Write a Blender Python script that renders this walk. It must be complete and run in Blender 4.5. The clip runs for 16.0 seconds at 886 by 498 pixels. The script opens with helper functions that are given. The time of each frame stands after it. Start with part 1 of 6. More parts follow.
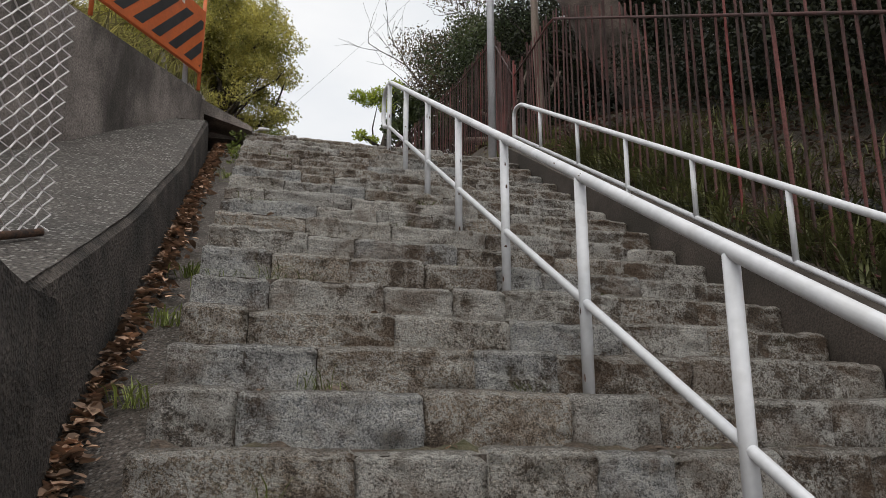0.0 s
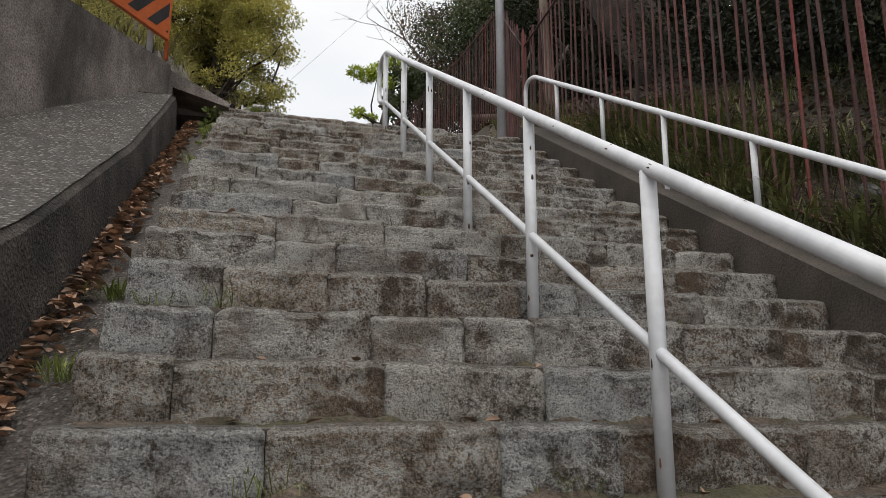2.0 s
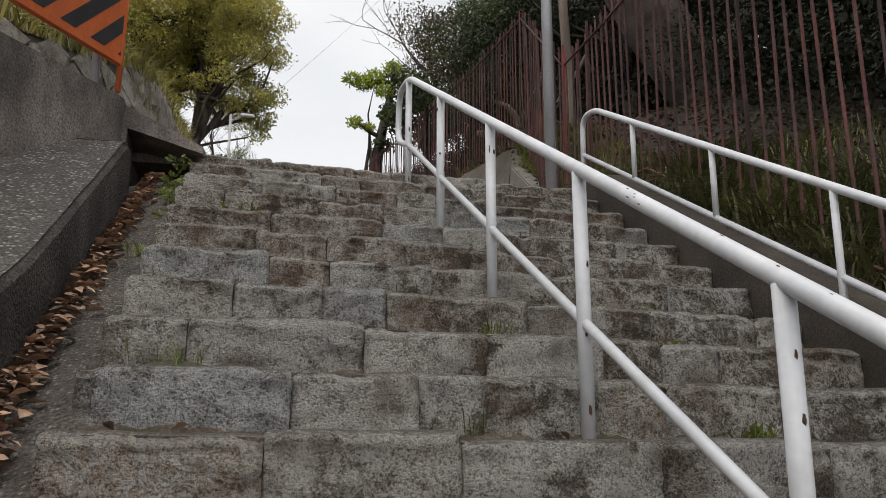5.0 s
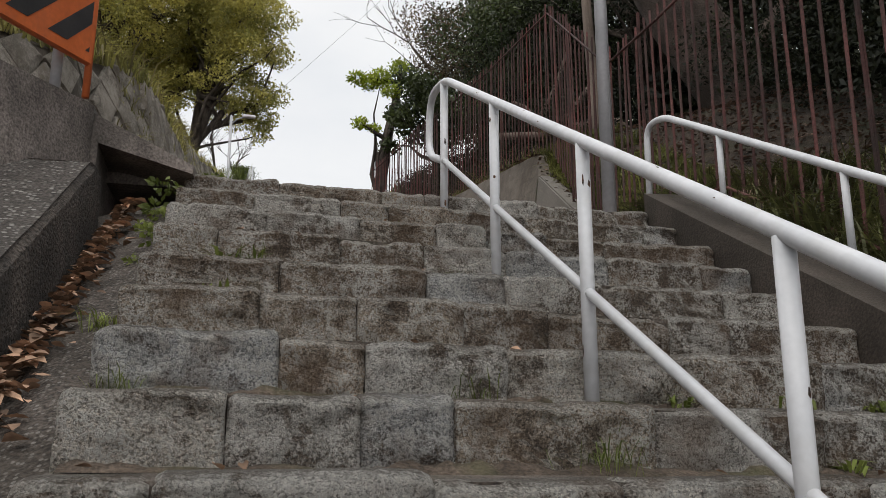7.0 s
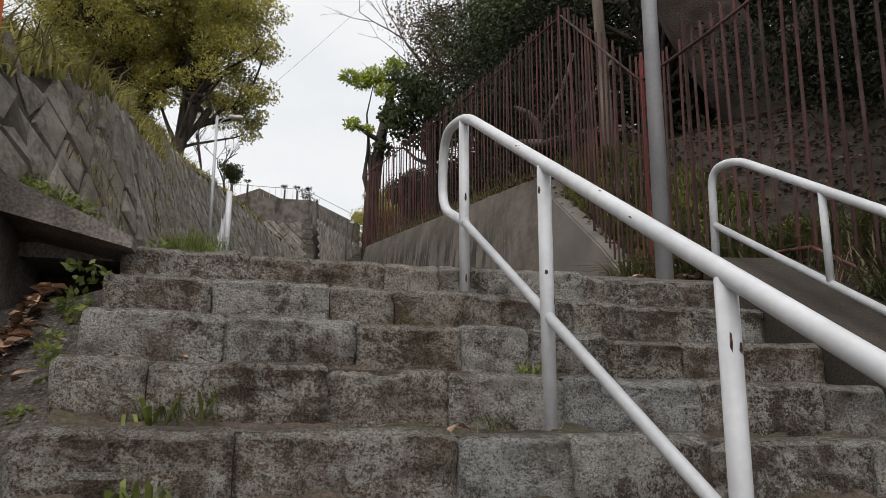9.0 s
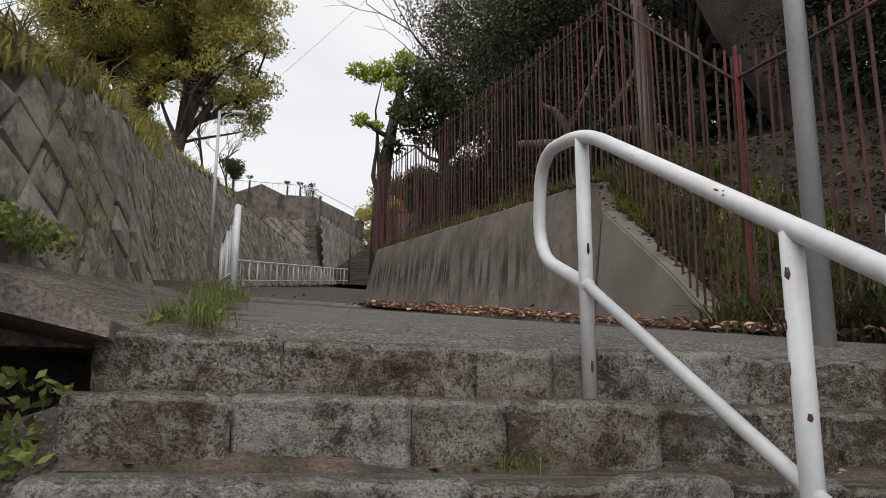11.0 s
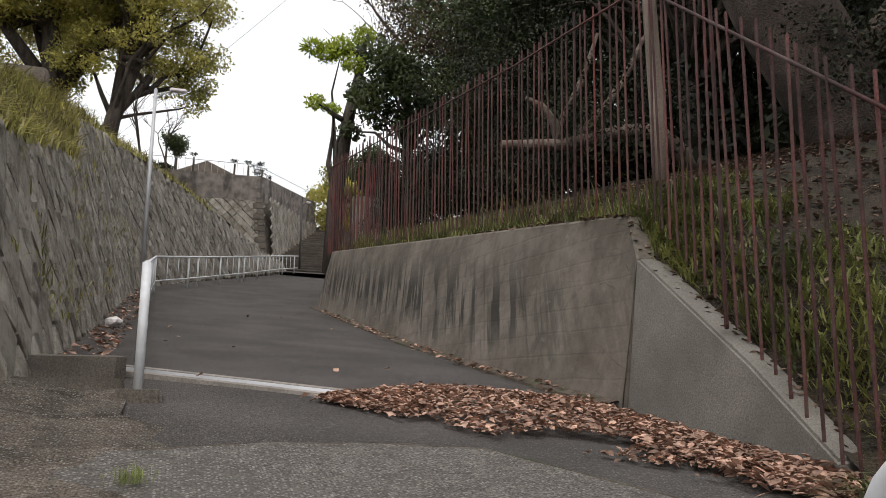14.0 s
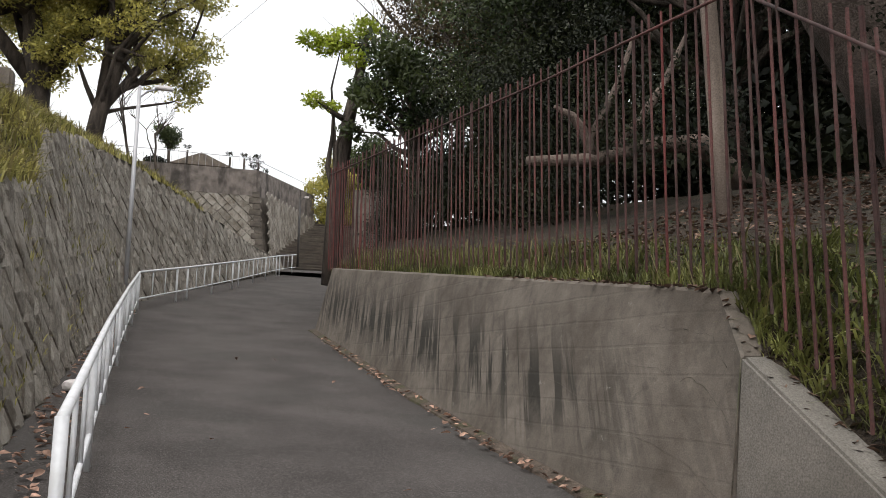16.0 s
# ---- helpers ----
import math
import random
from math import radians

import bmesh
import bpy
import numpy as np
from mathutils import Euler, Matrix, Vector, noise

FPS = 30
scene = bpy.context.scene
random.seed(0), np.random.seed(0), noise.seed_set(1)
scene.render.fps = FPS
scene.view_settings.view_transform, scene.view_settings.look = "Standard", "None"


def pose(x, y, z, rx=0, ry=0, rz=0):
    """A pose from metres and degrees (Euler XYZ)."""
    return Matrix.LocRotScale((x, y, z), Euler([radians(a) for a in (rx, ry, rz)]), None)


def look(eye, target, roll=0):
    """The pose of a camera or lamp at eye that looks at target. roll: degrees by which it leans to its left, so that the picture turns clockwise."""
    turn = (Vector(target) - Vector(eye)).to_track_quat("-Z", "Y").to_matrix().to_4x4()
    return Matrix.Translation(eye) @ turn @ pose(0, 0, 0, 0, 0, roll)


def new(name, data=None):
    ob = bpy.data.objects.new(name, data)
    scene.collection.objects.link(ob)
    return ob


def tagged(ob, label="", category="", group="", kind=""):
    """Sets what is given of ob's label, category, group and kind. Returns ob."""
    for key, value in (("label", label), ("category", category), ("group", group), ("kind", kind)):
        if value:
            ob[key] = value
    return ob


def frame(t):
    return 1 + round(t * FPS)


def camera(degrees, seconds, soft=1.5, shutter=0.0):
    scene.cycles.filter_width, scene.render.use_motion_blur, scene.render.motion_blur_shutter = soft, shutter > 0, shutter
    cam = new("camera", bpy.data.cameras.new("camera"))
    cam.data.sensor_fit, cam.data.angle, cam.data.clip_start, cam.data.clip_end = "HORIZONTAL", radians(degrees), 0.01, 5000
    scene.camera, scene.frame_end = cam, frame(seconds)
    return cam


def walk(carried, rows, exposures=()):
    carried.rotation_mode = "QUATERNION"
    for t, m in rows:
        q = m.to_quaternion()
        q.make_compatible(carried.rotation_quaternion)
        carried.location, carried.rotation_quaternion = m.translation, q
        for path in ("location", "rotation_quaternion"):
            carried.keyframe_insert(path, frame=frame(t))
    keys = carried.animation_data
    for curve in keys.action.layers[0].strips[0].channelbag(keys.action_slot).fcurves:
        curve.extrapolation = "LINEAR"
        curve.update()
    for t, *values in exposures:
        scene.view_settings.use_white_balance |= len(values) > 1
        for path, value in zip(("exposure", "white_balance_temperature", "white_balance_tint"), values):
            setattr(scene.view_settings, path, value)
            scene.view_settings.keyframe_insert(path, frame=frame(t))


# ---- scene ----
# ---- camera ----
cam = camera(58.3, 16.0, soft=0.85)
METRES, EYE, TILT, LEAN, TURN = 10.0, 1.3, 0.0, 0.0, -14.0
ROWS = [
    (0.0, 0.0, 0.0, 0.0, 0.01, 14.24, 0.02),
    (0.5, 0.0133, 0.0289, -0.0035, -0.46, 13.7, 0.23),
    (1.0, 0.0078, 0.0458, 0.0208, -0.91, 13.45, 0.14),
    (1.5, -0.0119, 0.0655, 0.025, 0.09, 13.11, -0.04),
    (2.0, -0.0024, 0.0847, 0.0339, 0.06, 12.67, 0.02),
    (2.5, -0.0102, 0.1135, 0.056, -0.28, 12.39, 0.09),
    (3.0, -0.0157, 0.13, 0.0754, -0.28, 12.81, -0.18),
    (5.5, -0.0392, 0.2534, 0.1321, -0.66, 12.71, -0.04),
    (6.0, -0.0396, 0.2739, 0.1411, -0.55, 12.76, -0.03),
    (6.5, -0.0392, 0.298, 0.1645, -0.75, 12.58, 0.15),
    (7.0, -0.0584, 0.3186, 0.1691, -0.52, 12.63, -0.03),
    (7.5, -0.055, 0.3357, 0.1798, -0.57, 12.59, 0.02),
    (8.0, -0.0617, 0.3612, 0.1941, -0.71, 12.7, 0.09),
    (8.5, -0.0672, 0.3815, 0.2127, -0.85, 12.44, -0.17),
    (9.0, -0.0699, 0.4081, 0.2307, -1.16, 12.15, -0.09),
    (9.5, -0.0849, 0.4305, 0.2363, -0.96, 12.02, -0.25),
    (12.0, -0.1116, 0.5541, 0.3118, -2.06, 11.37, -0.4),
    (12.5, -0.105, 0.5844, 0.3274, -2.93, 11.1, -0.4),
    (13.0, -0.1168, 0.615, 0.3433, -3.29, 10.75, -0.52),
    (13.5, -0.1121, 0.636, 0.3546, -4.56, 10.35, -0.61),
    (14.0, -0.1267, 0.6752, 0.3729, -4.87, 9.89, -0.65),
    (14.5, -0.1275, 0.7129, 0.3931, -5.3, 9.39, -0.62),
    (15.0, -0.1437, 0.7505, 0.4168, -4.96, 9.16, -0.69),
    (15.5, -0.1425, 0.7805, 0.4305, -4.77, 9.25, -0.72),
    (16.0, -0.1393, 0.8135, 0.4593, -4.96, 8.75, -0.7),
]
walk(cam, [(t, pose(0, 0, EYE, TILT, LEAN, TURN) @ pose(METRES * x, METRES * y, METRES * z, 90 + pitch, roll, yaw)) for t, x, y, z, yaw, pitch, roll in ROWS], exposures=[(0.0, 0.06), (2.0, 0.12), (3.0, 0.12), (6.0, 0.02), (9.5, 0.02), (12.0, 0.06), (14.0, 0.3), (16.0, 0.48)])

# ---- world and sun: bright overcast ----
world = bpy.data.worlds.new("overcast_sky")
scene.world = world
world.use_nodes = True
wn, wl = world.node_tree.nodes, world.node_tree.links
wn.clear()
w_out = wn.new("ShaderNodeOutputWorld")
w_bg = wn.new("ShaderNodeBackground")
w_sky = wn.new("ShaderNodeTexSky")
w_sky.sky_type, w_sky.sun_disc = "NISHITA", False
w_sky.sun_elevation, w_sky.sun_rotation, w_sky.dust_density, w_sky.air_density = radians(52), radians(200), 4.0, 1.0
w_tex = wn.new("ShaderNodeTexCoord")
w_map = wn.new("ShaderNodeMapping")
w_map.inputs["Scale"].default_value = (1.0, 1.0, 2.6)
w_noise = wn.new("ShaderNodeTexNoise")
w_noise.inputs["Scale"].default_value, w_noise.inputs["Detail"].default_value = 2.2, 6.0
w_ramp = wn.new("ShaderNodeValToRGB")
w_ramp.color_ramp.elements[0].position, w_ramp.color_ramp.elements[0].color = 0.32, (7.9, 8.2, 8.6, 1)
w_ramp.color_ramp.elements[1].position, w_ramp.color_ramp.elements[1].color = 0.66, (9.9, 9.9, 9.9, 1)
w_mix = wn.new("ShaderNodeMix")
w_mix.data_type = "RGBA"
w_mix.inputs["Factor"].default_value = 0.93
wl.new(w_tex.outputs["Generated"], w_map.inputs["Vector"])
wl.new(w_map.outputs["Vector"], w_noise.inputs["Vector"])
wl.new(w_noise.outputs["Fac"], w_ramp.inputs["Fac"])
wl.new(w_sky.outputs["Color"], w_mix.inputs["A"])
wl.new(w_ramp.outputs["Color"], w_mix.inputs["B"])
wl.new(w_mix.outputs["Result"], w_bg.inputs["Color"])
w_bg.inputs["Strength"].default_value = 0.1
wl.new(w_bg.outputs["Background"], w_out.inputs["Surface"])

sun_data = bpy.data.lights.new("sun", "SUN")
sun_data.energy, sun_data.angle, sun_data.color = 1.35, radians(55), (1.0, 0.965, 0.91)
sun = new("sun", sun_data)
sun.matrix_world = look((0, 0, 30), (6.0, 16.0, 0.0))


# ---- materials ----
def mat(name, dark, light, scale=4.0, fine=60.0, rough=0.85, bump=0.3, speck=0.35, rand=0.25, lo=0.35, hi=0.65, stretch=(1, 1, 1), metal=0.0, stain=None, stain_scale=1.5, stain_amt=0.6, island=False, bump_dist=0.01, gloss=0.5, through_light=0.0, chips=0.0, chip_scale=65.0, stain_stretch=None, stain_slant=0.0):
    dark, light = [tuple(c * k for c, k in zip(col, (1.06, 0.985, 0.97))) for col in (dark, light)]
    m = bpy.data.materials.new(name)
    m.use_nodes = True
    n, l = m.node_tree.nodes, m.node_tree.links
    b = n["Principled BSDF"]
    geo = n.new("ShaderNodeNewGeometry")
    mp = n.new("ShaderNodeMapping")
    mp.inputs["Scale"].default_value = stretch
    l.new(geo.outputs["Position"], mp.inputs["Vector"])
    big = n.new("ShaderNodeTexNoise")
    big.inputs["Scale"].default_value, big.inputs["Detail"].default_value = scale, 5.0
    l.new(mp.outputs["Vector"], big.inputs["Vector"])
    ramp = n.new("ShaderNodeValToRGB")
    ramp.color_ramp.elements[0].position, ramp.color_ramp.elements[0].color = lo, (*dark, 1)
    ramp.color_ramp.elements[1].position, ramp.color_ramp.elements[1].color = hi, (*light, 1)
    l.new(big.outputs["Fac"], ramp.inputs["Fac"])
    small = n.new("ShaderNodeTexNoise")
    small.inputs["Scale"].default_value, small.inputs["Detail"].default_value = fine, 3.0
    l.new(geo.outputs["Position"], small.inputs["Vector"])
    gain = n.new("ShaderNodeMapRange")
    gain.inputs["From Min"].default_value, gain.inputs["From Max"].default_value = 0.3, 0.7
    gain.inputs["To Min"].default_value, gain.inputs["To Max"].default_value = 1 - speck, 1 + speck
    l.new(small.outputs["Fac"], gain.inputs["Value"])
    col = ramp.outputs["Color"]

    def times(color, value):
        mul = n.new("ShaderNodeVectorMath")
        mul.operation = "SCALE"
        l.new(color, mul.inputs[0])
        l.new(value, mul.inputs["Scale"])
        return mul.outputs["Vector"]

    col = times(col, gain.outputs["Result"])
    if rand:
        if island:
            src = geo.outputs["Random Per Island"]
        else:
            src = n.new("ShaderNodeObjectInfo").outputs["Random"]
        rr = n.new("ShaderNodeMapRange")
        rr.inputs["To Min"].default_value, rr.inputs["To Max"].default_value = 1 - rand, 1 + rand
        l.new(src, rr.inputs["Value"])
        col = times(col, rr.outputs["Result"])
    if stain:
        sn = n.new("ShaderNodeTexNoise")
        sn.inputs["Scale"].default_value, sn.inputs["Detail"].default_value = stain_scale, 7.0
        if stain_stretch:
            sm = n.new("ShaderNodeMapping")
            sm.vector_type = "TEXTURE"
            sm.inputs["Scale"].default_value = [1 / k for k in stain_stretch]
            sm.inputs["Rotation"].default_value = (math.radians(stain_slant), 0, 0)
            l.new(geo.outputs["Position"], sm.inputs["Vector"])
            l.new(sm.outputs["Vector"], sn.inputs["Vector"])
        else:
            l.new(mp.outputs["Vector"], sn.inputs["Vector"])
        sr = n.new("ShaderNodeMapRange")
        sr.inputs["From Min"].default_value, sr.inputs["From Max"].default_value = 0.5, 0.64
        sr.inputs["To Max"].default_value = stain_amt
        l.new(sn.outputs["Fac"], sr.inputs["Value"])
        mx = n.new("ShaderNodeMix")
        mx.data_type = "RGBA"
        l.new(sr.outputs["Result"], mx.inputs["Factor"])
        l.new(col, mx.inputs["A"])
        mx.inputs["B"].default_value = (*stain, 1)
        col = mx.outputs["Result"]
    if chips:
        vo = n.new("ShaderNodeTexVoronoi")
        vo.inputs["Scale"].default_value = chip_scale
        l.new(geo.outputs["Position"], vo.inputs["Vector"])
        sx = n.new("ShaderNodeSeparateColor")
        l.new(vo.outputs["Color"], sx.inputs["Color"])
        pick = n.new("ShaderNodeMapRange")
        pick.inputs["From Min"].default_value, pick.inputs["From Max"].default_value, pick.inputs["To Max"].default_value = 0.55, 1.0, chips
        l.new(sx.outputs["Red"], pick.inputs["Value"])
        inside = n.new("ShaderNodeMapRange")
        inside.inputs["From Min"].default_value, inside.inputs["From Max"].default_value = 0.55, 0.35
        l.new(vo.outputs["Distance"], inside.inputs["Value"])
        both = n.new("ShaderNodeMath")
        both.operation = "MULTIPLY"
        l.new(pick.outputs["Result"], both.inputs[0])
        l.new(inside.outputs["Result"], both.inputs[1])
        cm = n.new("ShaderNodeMix")
        cm.data_type = "RGBA"
        l.new(both.outputs["Value"], cm.inputs["Factor"])
        l.new(col, cm.inputs["A"])
        cm.inputs["B"].default_value = (0.36, 0.345, 0.32, 1)
        col = cm.outputs["Result"]
    l.new(col, b.inputs["Base Color"])
    b.inputs["Roughness"].default_value = rough
    b.inputs["Metallic"].default_value = metal
    b.inputs["Specular IOR Level"].default_value = gloss
    if bump:
        add = n.new("ShaderNodeMath")
        add.operation = "ADD"
        l.new(big.outputs["Fac"], add.inputs[0])
        l.new(small.outputs["Fac"], add.inputs[1])
        bp = n.new("ShaderNodeBump")
        bp.inputs["Strength"].default_value, bp.inputs["Distance"].default_value = bump, bump_dist
        l.new(add.outputs["Value"], bp.inputs["Height"])
        l.new(bp.outputs["Normal"], b.inputs["Normal"])
    if through_light:
        tr = n.new("ShaderNodeBsdfTranslucent")
        l.new(col, tr.inputs["Color"])
        ms = n.new("ShaderNodeMixShader")
        ms.inputs["Fac"].default_value = through_light
        l.new(b.outputs["BSDF"], ms.inputs[1])
        l.new(tr.outputs["BSDF"], ms.inputs[2])
        l.new(ms.outputs["Shader"], n["Material Output"].inputs["Surface"])
    return m


def stone_mat(name, tones, dark, mottle=26.0, blotch=4.5, rough=0.9, top_tone=(0.38, 0.365, 0.335), top_amt=0.7, bump_dist=0.012, per_object=True, centre=0.5):
    """Lichen-mottled stone: pale crust over dark weathering, a tone for each block, upward faces mixed to one tone."""
    m = bpy.data.materials.new(name)
    m.use_nodes = True
    n, l = m.node_tree.nodes, m.node_tree.links
    b = n["Principled BSDF"]
    geo = n.new("ShaderNodeNewGeometry")
    rand = n.new("ShaderNodeObjectInfo").outputs["Random"] if per_object else geo.outputs["Random Per Island"]
    tone = n.new("ShaderNodeValToRGB")
    while len(tone.color_ramp.elements) < len(tones):
        tone.color_ramp.elements.new(0.5)
    for i, c in enumerate(tones):
        tone.color_ramp.elements[i].position = i / (len(tones) - 1)
        tone.color_ramp.elements[i].color = (*c, 1)
    l.new(rand, tone.inputs["Fac"])

    def tex(scale, detail, rough_, stretch):
        mp = n.new("ShaderNodeMapping")
        mp.inputs["Scale"].default_value = stretch
        l.new(geo.outputs["Position"], mp.inputs["Vector"])
        t = n.new("ShaderNodeTexNoise")
        t.inputs["Scale"].default_value, t.inputs["Detail"].default_value, t.inputs["Roughness"].default_value = scale, detail, rough_
        l.new(mp.outputs["Vector"], t.inputs["Vector"])
        return t.outputs["Fac"]

    fine = tex(mottle, 6.0, 0.7, (1, 1, 0.85))
    big = tex(blotch, 4.0, 0.6, (1, 1, 0.45))
    grain = tex(210.0, 3.0, 0.6, (1, 1, 1))

    def math_node(op, a, bv):
        k = n.new("ShaderNodeMath")
        k.operation = op
        for i, v in enumerate((a, bv)):
            if isinstance(v, (int, float)):
                k.inputs[i].default_value = v
            else:
                l.new(v, k.inputs[i])
        return k.outputs["Value"]

    s = math_node("ADD", math_node("MULTIPLY", fine, 1.0), math_node("MULTIPLY", math_node("SUBTRACT", big, 0.5), 1.2))
    s = math_node("ADD", s, math_node("MULTIPLY", math_node("SUBTRACT", grain, 0.5), 0.95))
    s = math_node("ADD", s, math_node("MULTIPLY", math_node("SUBTRACT", rand, 0.5), 0.16))
    mask = n.new("ShaderNodeMapRange")
    mask.inputs["From Min"].default_value, mask.inputs["From Max"].default_value = centre - 0.15, centre + 0.15
    l.new(s, mask.inputs["Value"])
    mix = n.new("ShaderNodeMix")
    mix.data_type = "RGBA"
    l.new(mask.outputs["Result"], mix.inputs["Factor"])
    mix.inputs["A"].default_value = (*dark, 1)
    l.new(tone.outputs["Color"], mix.inputs["B"])
    rust = n.new("ShaderNodeMix")
    rust.data_type = "RGBA"
    warm = n.new("ShaderNodeMapRange")
    warm.inputs["From Min"].default_value, warm.inputs["From Max"].default_value, warm.inputs["To Max"].default_value = 0.5, 0.66, 0.55
    l.new(tex(3.1, 5.0, 0.6, (1, 1.7, 0.8)), warm.inputs["Value"])
    l.new(warm.outputs["Result"], rust.inputs["Factor"])
    l.new(mix.outputs["Result"], rust.inputs["A"])
    rust.inputs["B"].default_value = (0.15, 0.115, 0.082, 1)
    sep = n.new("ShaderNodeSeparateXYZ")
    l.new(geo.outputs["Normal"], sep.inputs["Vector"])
    # the more a face looks up, the more it takes the top tone
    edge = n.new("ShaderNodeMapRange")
    edge.inputs["From Min"].default_value, edge.inputs["From Max"].default_value, edge.inputs["To Max"].default_value = 0.45, 0.9, top_amt
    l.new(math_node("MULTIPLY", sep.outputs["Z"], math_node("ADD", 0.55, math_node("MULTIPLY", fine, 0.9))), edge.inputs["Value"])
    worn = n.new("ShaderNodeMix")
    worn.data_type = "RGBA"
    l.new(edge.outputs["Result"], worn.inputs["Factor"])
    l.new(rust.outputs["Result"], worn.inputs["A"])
    worn.inputs["B"].default_value = (*top_tone, 1)
    l.new(worn.outputs["Result"], b.inputs["Base Color"])
    b.inputs["Roughness"].default_value = rough
    b.inputs["Specular IOR Level"].default_value = 0.35
    bp = n.new("ShaderNodeBump")
    bp.inputs["Strength"].default_value, bp.inputs["Distance"].default_value = 0.8, bump_dist
    l.new(s, bp.inputs["Height"])
    l.new(bp.outputs["Normal"], b.inputs["Normal"])
    return m


class Nodes:
    """Short hand for building a node material from position-driven textures."""

    def __init__(self, name, rough=0.9, gloss=0.35):
        self.m = bpy.data.materials.new(name)
        self.m.use_nodes = True
        self.n, self.l = self.m.node_tree.nodes, self.m.node_tree.links
        self.b = self.n["Principled BSDF"]
        self.b.inputs["Roughness"].default_value, self.b.inputs["Specular IOR Level"].default_value = rough, gloss
        self.geo = self.n.new("ShaderNodeNewGeometry")
        self.at = self.geo.outputs["Position"]

    def put(self, socket, v):
        if isinstance(v, (int, float)):
            socket.default_value = v
        elif isinstance(v, tuple):
            socket.default_value = (*v, 1) if len(v) == 3 and socket.type == "RGBA" else v
        else:
            self.l.new(v, socket)

    def math(self, op, a, b=0.0):
        k = self.n.new("ShaderNodeMath")
        k.operation = op
        self.put(k.inputs[0], a), self.put(k.inputs[1], b)
        return k.outputs["Value"]

    def shift(self, amount):
        """Move the texture space by a vector made from a value, so that each piece has a pattern of its own."""
        k = self.n.new("ShaderNodeCombineXYZ")
        self.put(k.inputs["X"], self.math("MULTIPLY", amount, 37.0))
        self.put(k.inputs["Z"], self.math("MULTIPLY", amount, 91.0))
        a = self.n.new("ShaderNodeVectorMath")
        self.put(a.inputs[0], self.at), self.put(a.inputs[1], k.outputs["Vector"])
        self.at = a.outputs["Vector"]

    def noise(self, scale, detail=5.0, rough=0.6, stretch=(1, 1, 1), distort=0.0):
        mp = self.n.new("ShaderNodeMapping")
        mp.inputs["Scale"].default_value = stretch
        self.put(mp.inputs["Vector"], self.at)
        t = self.n.new("ShaderNodeTexNoise")
        t.inputs["Scale"].default_value, t.inputs["Detail"].default_value = scale, detail
        t.inputs["Roughness"].default_value, t.inputs["Distortion"].default_value = rough, distort
        self.put(t.inputs["Vector"], mp.outputs["Vector"])
        return t.outputs["Fac"]

    def crystals(self, scale):
        v = self.n.new("ShaderNodeTexVoronoi")
        v.inputs["Scale"].default_value = scale
        self.put(v.inputs["Vector"], self.at)
        k = self.n.new("ShaderNodeSeparateColor")
        self.put(k.inputs["Color"], v.outputs["Color"])
        return k.outputs["Red"]

    def ramp(self, v, lo, hi, a=0.0, b=1.0):
        k = self.n.new("ShaderNodeMapRange")
        for name, x in (("From Min", lo), ("From Max", hi), ("To Min", a), ("To Max", b)):
            k.inputs[name].default_value = x
        self.put(k.inputs["Value"], v)
        return k.outputs["Result"]

    def mix(self, f, a, b):
        k = self.n.new("ShaderNodeMix")
        k.data_type = "RGBA"
        self.put(k.inputs["Factor"], f), self.put(k.inputs["A"], a), self.put(k.inputs["B"], b)
        return k.outputs["Result"]

    def scale(self, colour, v):
        k = self.n.new("ShaderNodeVectorMath")
        k.operation = "SCALE"
        self.put(k.inputs[0], colour), self.put(k.inputs["Scale"], v)
        return k.outputs["Vector"]

    def finish(self, colour, height, dist, strength=0.8):
        self.put(self.b.inputs["Base Color"], colour)
        k = self.n.new("ShaderNodeBump")
        k.inputs["Strength"].default_value, k.inputs["Distance"].default_value = strength, dist
        self.put(k.inputs["Height"], height)
        self.put(self.b.inputs["Normal"], k.outputs["Normal"])
        return self.m


